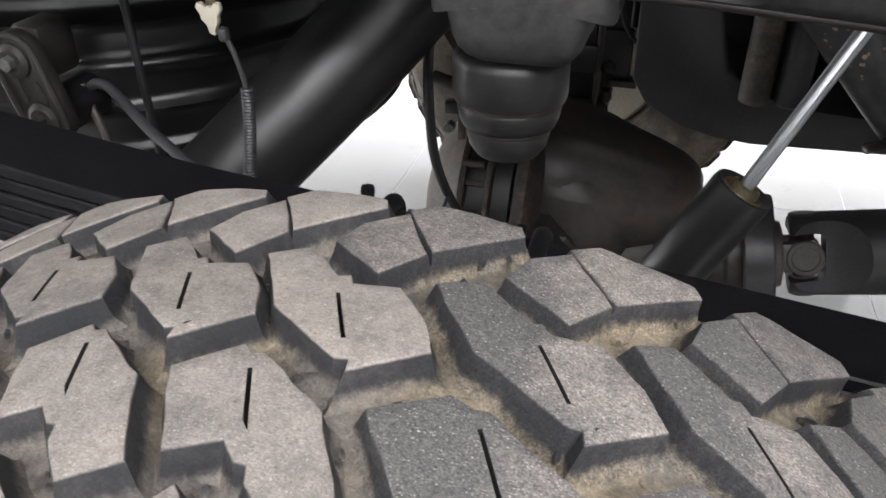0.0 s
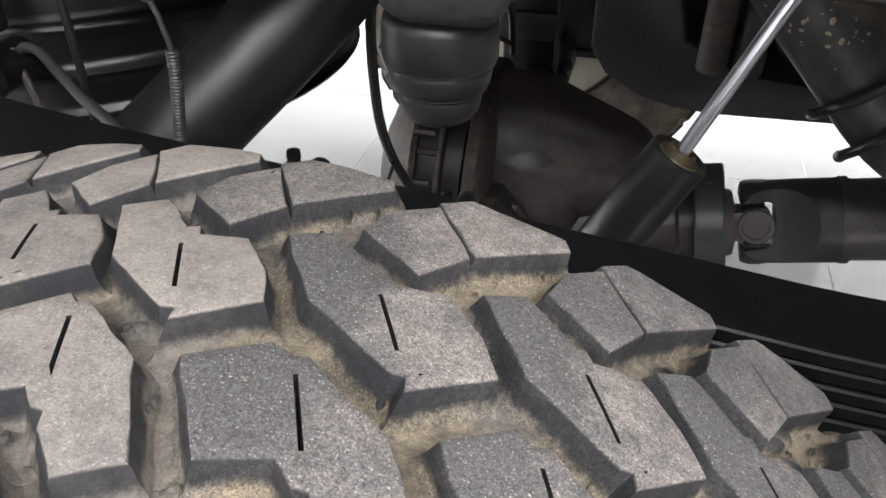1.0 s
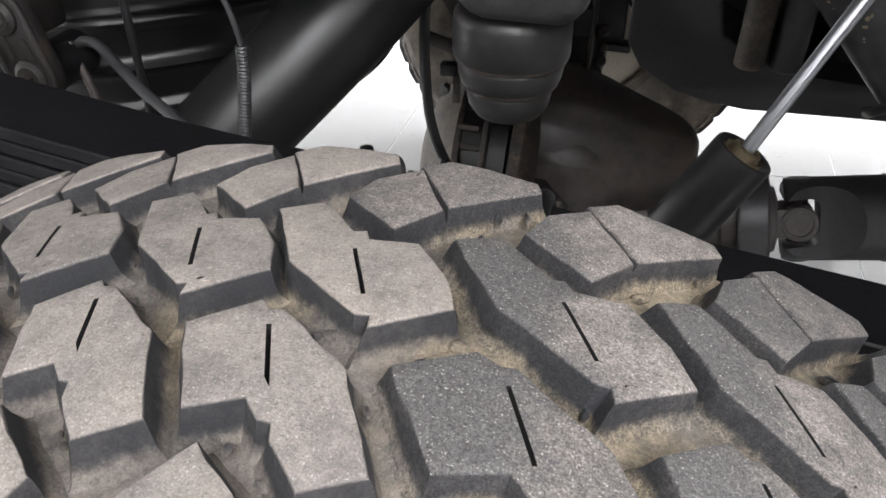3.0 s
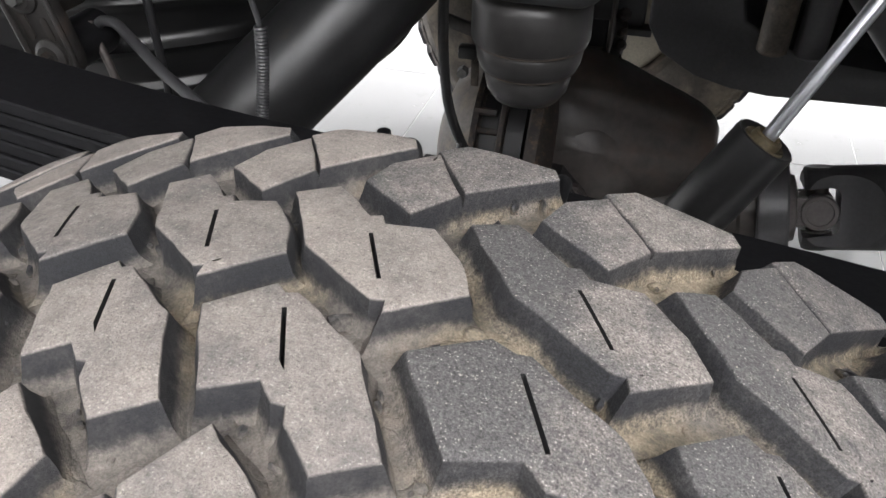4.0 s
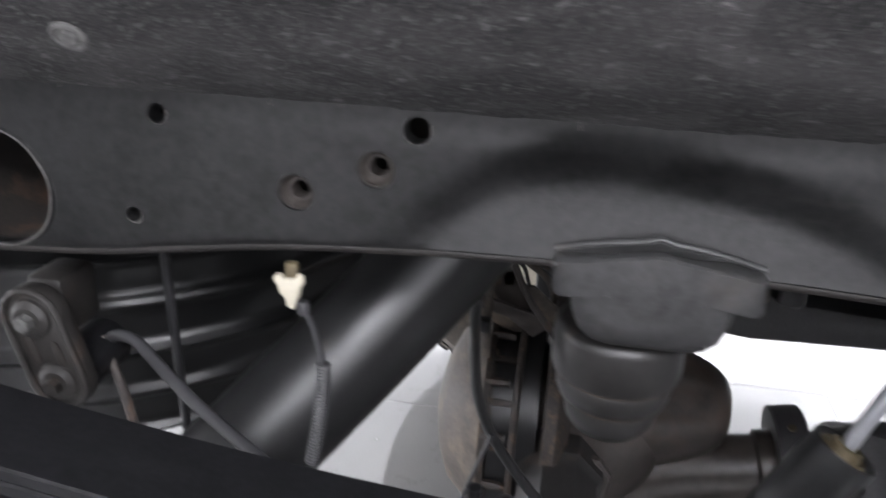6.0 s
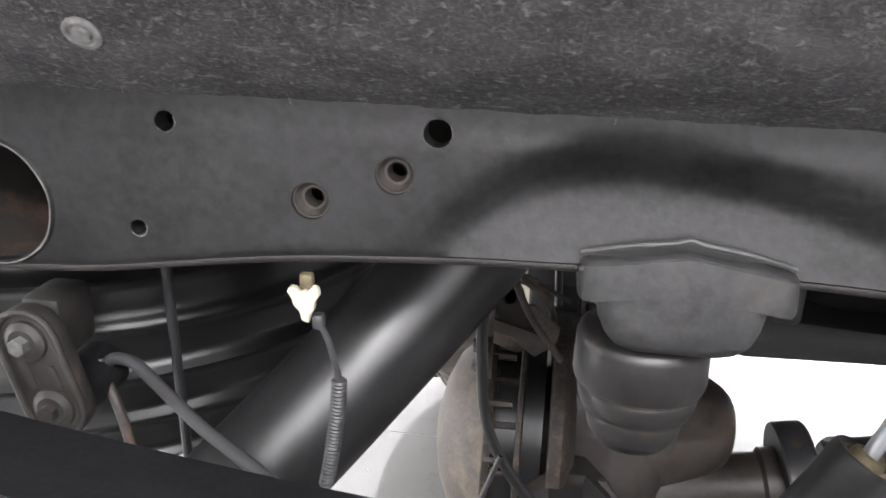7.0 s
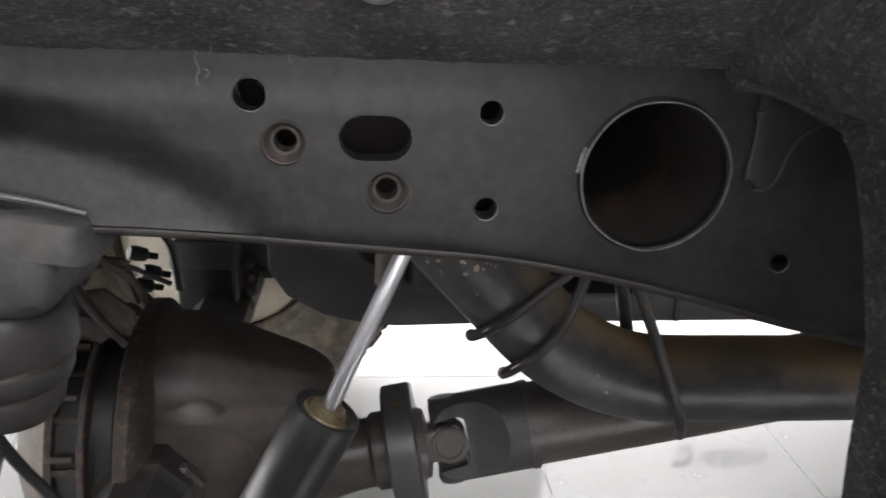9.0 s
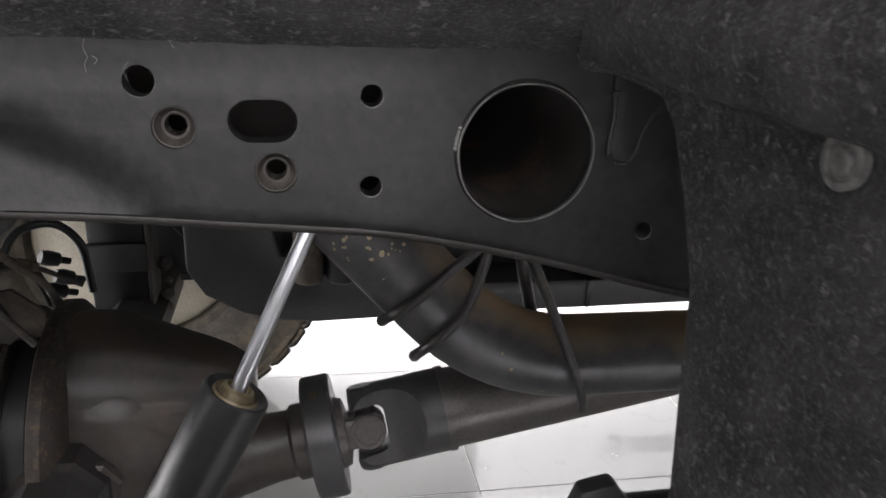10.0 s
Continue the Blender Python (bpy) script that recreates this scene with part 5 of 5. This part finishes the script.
prof += [(0.14, 0.27), (0.10, 0.21), (-0.085, 0.21), (-0.095, 0.27)]
part("tyre_carcass", moved(lathe_bm(prof, 120, closed=True), pose(0, 0, 0, 0, -90, 0)), mat_spare, spare, smooth=60)
part("rim_plate", moved(lathe_bm([(-0.06, 0.0), (-0.06, 0.21), (0.06, 0.21), (0.06, 0.0)], 48), pose(0, 0, 0, 0, -90, 0)), mat_black, spare)
solo("spare_cable", tube_bm([(-0.327, 0.452, 0.80), (-0.326, 0.452, 0.70), (-0.324, 0.452, 0.56)], 0.004, 10), mat_black, "thin black cable hanging in front of the spare tyre", "cable")

# ---- small fittings by the shackle ----
solo("brake_line", tube_bm(rounded_path([(-0.386, 0.447, 0.652), (-0.374, 0.444, 0.662), (-0.354, 0.438, 0.664), (-0.283, 0.395, 0.643), (-0.20, 0.346, 0.632)], 0.012), 0.0050, 12), mat_bed, "black rod running from shackle down to spring", "rod")
solo("rusty_rod", tube_bm(rounded_path([(-0.386, 0.441, 0.660), (-0.380, 0.437, 0.647), (-0.368, 0.433, 0.621), (-0.360, 0.43, 0.585)], 0.03), 0.0040, 12), mat_rusty, "short rusty brown rod beside the shackle", "rod")

# sensor wire with its clip
wire = thing("sensor_wire", "grey sensor wire hanging from a torn white clip", "wire", (-0.19, 0.375, 0.76))
inv = Matrix.Translation((0.19, -0.375, -0.76))
bm = bmesh.new()
shape = [(-0.012, 0.005), (-0.010, 0.009), (-0.006, 0.0085), (-0.0035, 0.005), (-0.001, 0.007), (0.002, 0.006), (0.005, 0.010), (0.0085, 0.009), (0.0095, 0.004), (0.006, -0.001), (0.006, -0.006), (0.003, -0.010), (0.002, -0.016), (-0.003, -0.014), (-0.004, -0.008), (-0.008, -0.004), (-0.009, 0.001)]
clip = part("white_clip", moved(plate_bm(shape, 0.006, 0.0012), Matrix.Translation((0, -0.003, 0.0))), mat_white, wire, "torn white plastic clip")
part("clip_stem", box_bm(-0.005, 0.004, 0.001, 0.008, 0.004, 0.0165, 0.002), mat_brass, clip, "dull tan clip base")
part("connector", box_bm(0.004, 0.012, -0.004, 0.004, -0.020, -0.009, 0.0025), mat_wire, wire)
part("wire_strand", tube_bm([Vector(p) for p in ((0.008, 0, -0.014), (0.014, 0, -0.028), (0.0195, 0.0, -0.05), (0.0205, 0, -0.062))], 0.0022, 10), mat_wire, wire)
sleeve = [Vector((0.0205 - 0.011 * (t ** 1.5), 0.0, -0.056 - 0.085 * t)) for t in np.linspace(0, 1, 61)]
part("ribbed_sleeve", tube_bm(sleeve, 0.0048, 12, radii=[0.0048 + 0.0008 * (i % 2) for i in range(61)]), mat_wire, wire, "corrugated grey sleeve")

# breather and brake hoses beside the differential
solo("axle_hose", tube_bm(rounded_path([(-0.06, 0.63, 0.86), (-0.10, 0.62, 0.66), (-0.090, 0.62, 0.51), (-0.030, 0.62, 0.42), (0.055, 0.62, 0.33)], 0.08), 0.0058, 12), mat_pipe, "black rubber hose curving down past the axle", "hose")
solo("thin_cable", tube_bm(rounded_path([(-0.07, 0.60, 0.50), (-0.09, 0.60, 0.44), (-0.13, 0.60, 0.30), (-0.16, 0.60, 0.15)], 0.05), 0.0026, 10), mat_wire, "thin black cable hanging beside the axle", "cable")
solo("brake_hose", tube_bm(rounded_path([(-0.14, 1.02, 0.49), (-0.10, 1.02, 0.575), (-0.05, 1.03, 0.585), (-0.02, 1.04, 0.55), (-0.015, 1.05, 0.47)], 0.05), 0.006, 12), mat_pipe, "looped grey brake hose above the axle", "hose")
solo("far_drum", moved(lathe_bm([(0, 0.0), (0, 0.11), (0.012, 0.172), (0.026, 0.192), (0.034, 0.194), (0.040, 0.200), (0.09, 0.200), (0.09, 0.0)], 56), Matrix.Translation((-0.035, 1.448, ZC)) @ pose(0, 0, 0, 0, 0, 90)), mat_cream, "cream dusty brake drum inside the far wheel", "brake drum")

tower = thing("spring_tower", "black spring clamp tower at the far wheel", "bracket", (0.0, 1.25, 0.325))
part("tower_block", box_bm(-0.064, 0.029, -0.03, 0.03, 0.0, 0.32, 0.012), mat_black, tower)
part("tower_band", box_bm(-0.070, 0.033, -0.040, -0.028, 0.11, 0.16, 0.004), mat_rubber, tower)
part("cross_pin", moved(lathe_bm([(0, 0.012), (0.05, 0.012)], 14), pose(0.005, -0.04, 0.0, 0, 90, 0)), mat_black, tower)
part("side_plate", box_bm(0.029, 0.036, -0.03, 0.05, 0.01, 0.30, 0.003), mat_axle, tower)
for x, z, r in ((0.046, 0.362, 0.011), (0.048, 0.388, 0.008), (0.046, 0.420, 0.012), (0.040, 0.335, 0.012)):
    solo("clamp_nut", moved(lathe_bm([(0, 0.0), (0, r), (0.02, r), (0.024, r * 0.6), (0.024, 0.0)], 10), pose(x, 1.285, z, 0, -30, -70)), mat_rusty, "small rusty nut on the far spring clamp", "nut", "nuts on the far clamp")
hose_bracket = thing("hose_bracket", "brown dusty hose bracket above the differential", "bracket", (-0.05, 0.80, 0.55))
inv = Matrix.Translation((0.05, -0.80, -0.55))
part("angle_arm", moved(plate_bm([(-0.135, 0.625), (-0.085, 0.625), (-0.030, 0.520), (-0.045, 0.508), (-0.075, 0.53)], 0.010, 0.002), inv @ Matrix.Translation((0, 0.80, 0))), mat_axle, hose_bracket)
part("back_plate", moved(plate_bm([(-0.14, 0.545), (-0.05, 0.56), (-0.015, 0.53), (-0.02, 0.50), (-0.07, 0.49), (-0.12, 0.51)], 0.008, 0.002), inv @ Matrix.Translation((0, 0.84, 0))), mat_cover, hose_bracket, "dark dusty backing plate")
part("cross_arm", moved(plate_bm([(-0.150, 0.560), (-0.140, 0.575), (-0.035, 0.545), (-0.030, 0.528)], 0.008, 0.002), inv @ Matrix.Translation((0, 0.785, 0))), mat_axle, hose_bracket)
part("steel_line", moved(tube_bm(rounded_path([(-0.085, 0.79, 0.64), (-0.055, 0.785, 0.57), (-0.012, 0.785, 0.515)], 0.03), 0.0045, 10), inv), mat_rusty, hose_bracket, "thin rusty brake line")
part("bracket_bolt", moved(hexhead_bm(0.008, 0.008), inv @ Matrix.Translation((-0.095, 0.798, 0.585)) @ pose(0, 0, 0, 90, 0, 0)), mat_bolt, hose_bracket)
for x, z in ((-0.155, 0.44), (-0.135, 0.405), (-0.15, 0.38)):
    solo("valve_fitting", moved(lathe_bm([(0, 0.0), (0, 0.012), (0.012, 0.014), (0.03, 0.012), (0.034, 0.006), (0.05, 0.006), (0.05, 0.0)], 14), pose(x, 1.28, z, 0, 20, 30)), mat_black, "small black brake fitting near the far drum", "fitting", "fittings near the far drum")

# thin lines and junctions crossing behind the differential
for path, r, m, what in (
    ([(-0.17, 0.93, 0.60), (-0.12, 0.93, 0.545), (-0.06, 0.94, 0.555), (0.0, 0.95, 0.52)], 0.0035, mat_rusty, "rusty brake line bent above the differential"),
    ([(-0.13, 0.98, 0.63), (-0.115, 0.98, 0.56), (-0.075, 0.99, 0.53), (-0.06, 1.0, 0.47)], 0.0032, mat_black, "thin black line behind the differential"),
    ([(0.06, 1.20, 0.60), (0.072, 1.20, 0.53), (0.10, 1.21, 0.49), (0.16, 1.22, 0.485)], 0.004, mat_black, "thin black line beside the far spring clamp"),
    ([(-0.10, 0.90, 0.64), (-0.075, 0.90, 0.575), (-0.03, 0.91, 0.54), (-0.02, 0.92, 0.49)], 0.005, mat_cover, "brown dusty breather hose above the differential"),
):
    solo("brake_pipe", tube_bm(rounded_path(path, 0.025), r, 10), m, what, "pipe", "pipes behind the differential")
for x, y, z in ((-0.115, 0.93, 0.547), (-0.062, 0.94, 0.553)):
    solo("pipe_union", moved(lathe_bm([(-0.012, 0.004), (-0.012, 0.008), (0.004, 0.008), (0.006, 0.006), (0.014, 0.006), (0.014, 0.004)], 6, closed=True), pose(x, y, z, 0, 15, 10)), mat_bolt, "dull zinc union nut on a brake pipe", "fitting", "unions on the brake pipes")

junction = thing("line_junction", "black brake line junction with a dull bolt above the axle", "fitting", (-0.107, 0.765, 0.537))
part("junction_block", box_bm(-0.011, 0.012, -0.008, 0.008, -0.007, 0.009, 0.002), mat_black, junction)
part("junction_bolt", moved(hexhead_bm(0.0075, 0.012), pose(-0.005, -0.004, -0.026, 90, 0, 0)), mat_zinc, junction, "dull zinc bolt")
part("junction_strip", box_bm(0.002, 0.012, 0.009, 0.014, -0.05, 0.075, 0.001), mat_cover, junction, "brown dusty mounting strip")
clamp = thing("hose_clamp", "small zinc hose clamp with a bolt above the axle", "clamp", (-0.079, 0.80, 0.597))
part("clamp_band", plate_bm([(-0.006, -0.022), (0.006, -0.018), (0.010, 0.010), (0.002, 0.016), (-0.008, 0.010)], 0.003, 0.0006), mat_bolt, clamp)
part("clamp_bolt", moved(hexhead_bm(0.006, 0.008), pose(0.001, -0.001, 0.006, 90, 0, 0)), mat_zinc, clamp, "pale zinc bolt")

# spring's forward hanger
hang = thing("spring_hanger", "black bracket at the spring's forward end", "bracket", (0.47, 0.29, 0.61))
part("hanger_cheek", moved(plate_bm([(-0.034, 0.020), (-0.028, 0.036), (-0.008, 0.040), (0.004, 0.024), (0.05, 0.025), (0.05, -0.05), (-0.034, -0.05)], 0.014, 0.002), Matrix.Translation((0, 0.0, 0))), mat_black, hang)

# body mount gusset behind the liner's corner
mount = thing("body_mount", "black curved body mount gusset on the rail", "bracket", (0.47, 0.384, 0.82))
part("gusset_plate", moved(plate_bm([(0.004, 0.055), (0.006, 0.006), (0.012, 0.001), (0.018, 0.0), (0.023, 0.008), (0.0255, 0.022), (0.032, 0.033), (0.042, 0.040), (0.07, 0.046), (0.07, 0.055)], 0.004, 0.001), Matrix.Translation((0, 0.0035, 0))), mat_frame, mount)
bead = [Vector((0.005 + 0.0006 * math.sin(5 * t), 0.004, 0.046 - 0.040 * t)) for t in np.linspace(0, 1, 14)]
part("weld_bead", tube_bm(bead, 0.0022, 8, radii=[0.0038, 0.0030] + [0.0016 + 0.0006 * math.sin(k * 2.1) for k in range(12)]), mat_frame, mount, "rough weld bead")
edge = rounded_path([(0.010, 0.004, 0.001), (0.018, 0.004, 0.0), (0.0235, 0.004, 0.008), (0.026, 0.004, 0.023), (0.035, 0.004, 0.036), (0.062, 0.004, 0.045)], 0.008)
part("rolled_edge", tube_bm(edge, 0.0013, 8), mat_frame, mount)

# ---- sign board beyond the vehicle, mirrored in the glossy floor ----
sign = thing("sign_board", "light grey standing panel with dark lettering", "sign", (2.018, 3.4, 0))
part("board", box_bm(-0.8, 2.0, 0.0, 0.03, 0.0, 2.40, 0.004), mat_sign, sign)


def lettering(text, x, z, size):
    cu = bpy.data.curves.new("lettering", "FONT")
    cu.body, cu.size, cu.extrude, cu.offset = text, size, 0.0008, 0.002
    ob = new("lettering", cu)
    dg = bpy.context.evaluated_depsgraph_get()
    me = bpy.data.meshes.new_from_object(ob.evaluated_get(dg))
    bpy.data.objects.remove(ob)
    me.materials.clear()
    me.materials.append(mat_ink)
    ob = new("lettering", me)
    ob.parent = sign
    ob.matrix_basis = pose(x, -0.002, z, 90, 0, 0)
    return ob


lettering(".com", 0.045, 1.497, 0.20)
ring = [Vector((-0.040 + 0.051 * math.cos(a), -0.002, 1.535 + 0.054 * math.sin(a))) for a in np.linspace(-2.2, 2.6, 22)]
part("round_mark", tube_bm(ring, 0.010, 8), mat_ink, sign)

# ---- floor tiles, last ----
TX, TY, OX, OY = 0.531, 0.48, -0.451, 1.13
tile = finish(box_bm(-TX / 2 + 0.0009, TX / 2 - 0.0009, -TY / 2 + 0.0009, TY / 2 - 0.0009, -0.001, 0.0, 0.0004, 1), "tile", mat_tile, 30)
# two fields of tiles meet with their joints half a tile apart
field = lambda i: OY + (0.225 if i < 1 else 0.0)  # noqa: E731
for i in range(-4, 7):
    for j in range(-4, 6):
        ob = new("tile", tile)
        ob.parent = floor
        ob.location = (OX + (i + 0.5) * TX, field(i) + (j + 0.5) * TY, 0)
far = bmesh.new()
for i in range(-12, 16):
    for j in range(-13, 17):
        if -4 <= i < 7 and -4 <= j < 6:
            continue
        x, y = OX + i * TX, field(i) + j * TY
        if x > -7 and x + TX < 8 and y > -5 and y + TY < 9:
            far.faces.new([far.verts.new(p) for p in ((x + 0.0016, y + 0.0016, 0), (x + TX - 0.0016, y + 0.0016, 0), (x + TX - 0.0016, y + TY - 0.0016, 0), (x + 0.0016, y + TY - 0.0016, 0))])
ob = part("far_tiles", far, mat_tile, floor, smooth=0)
ob["kind"] = "stuff"
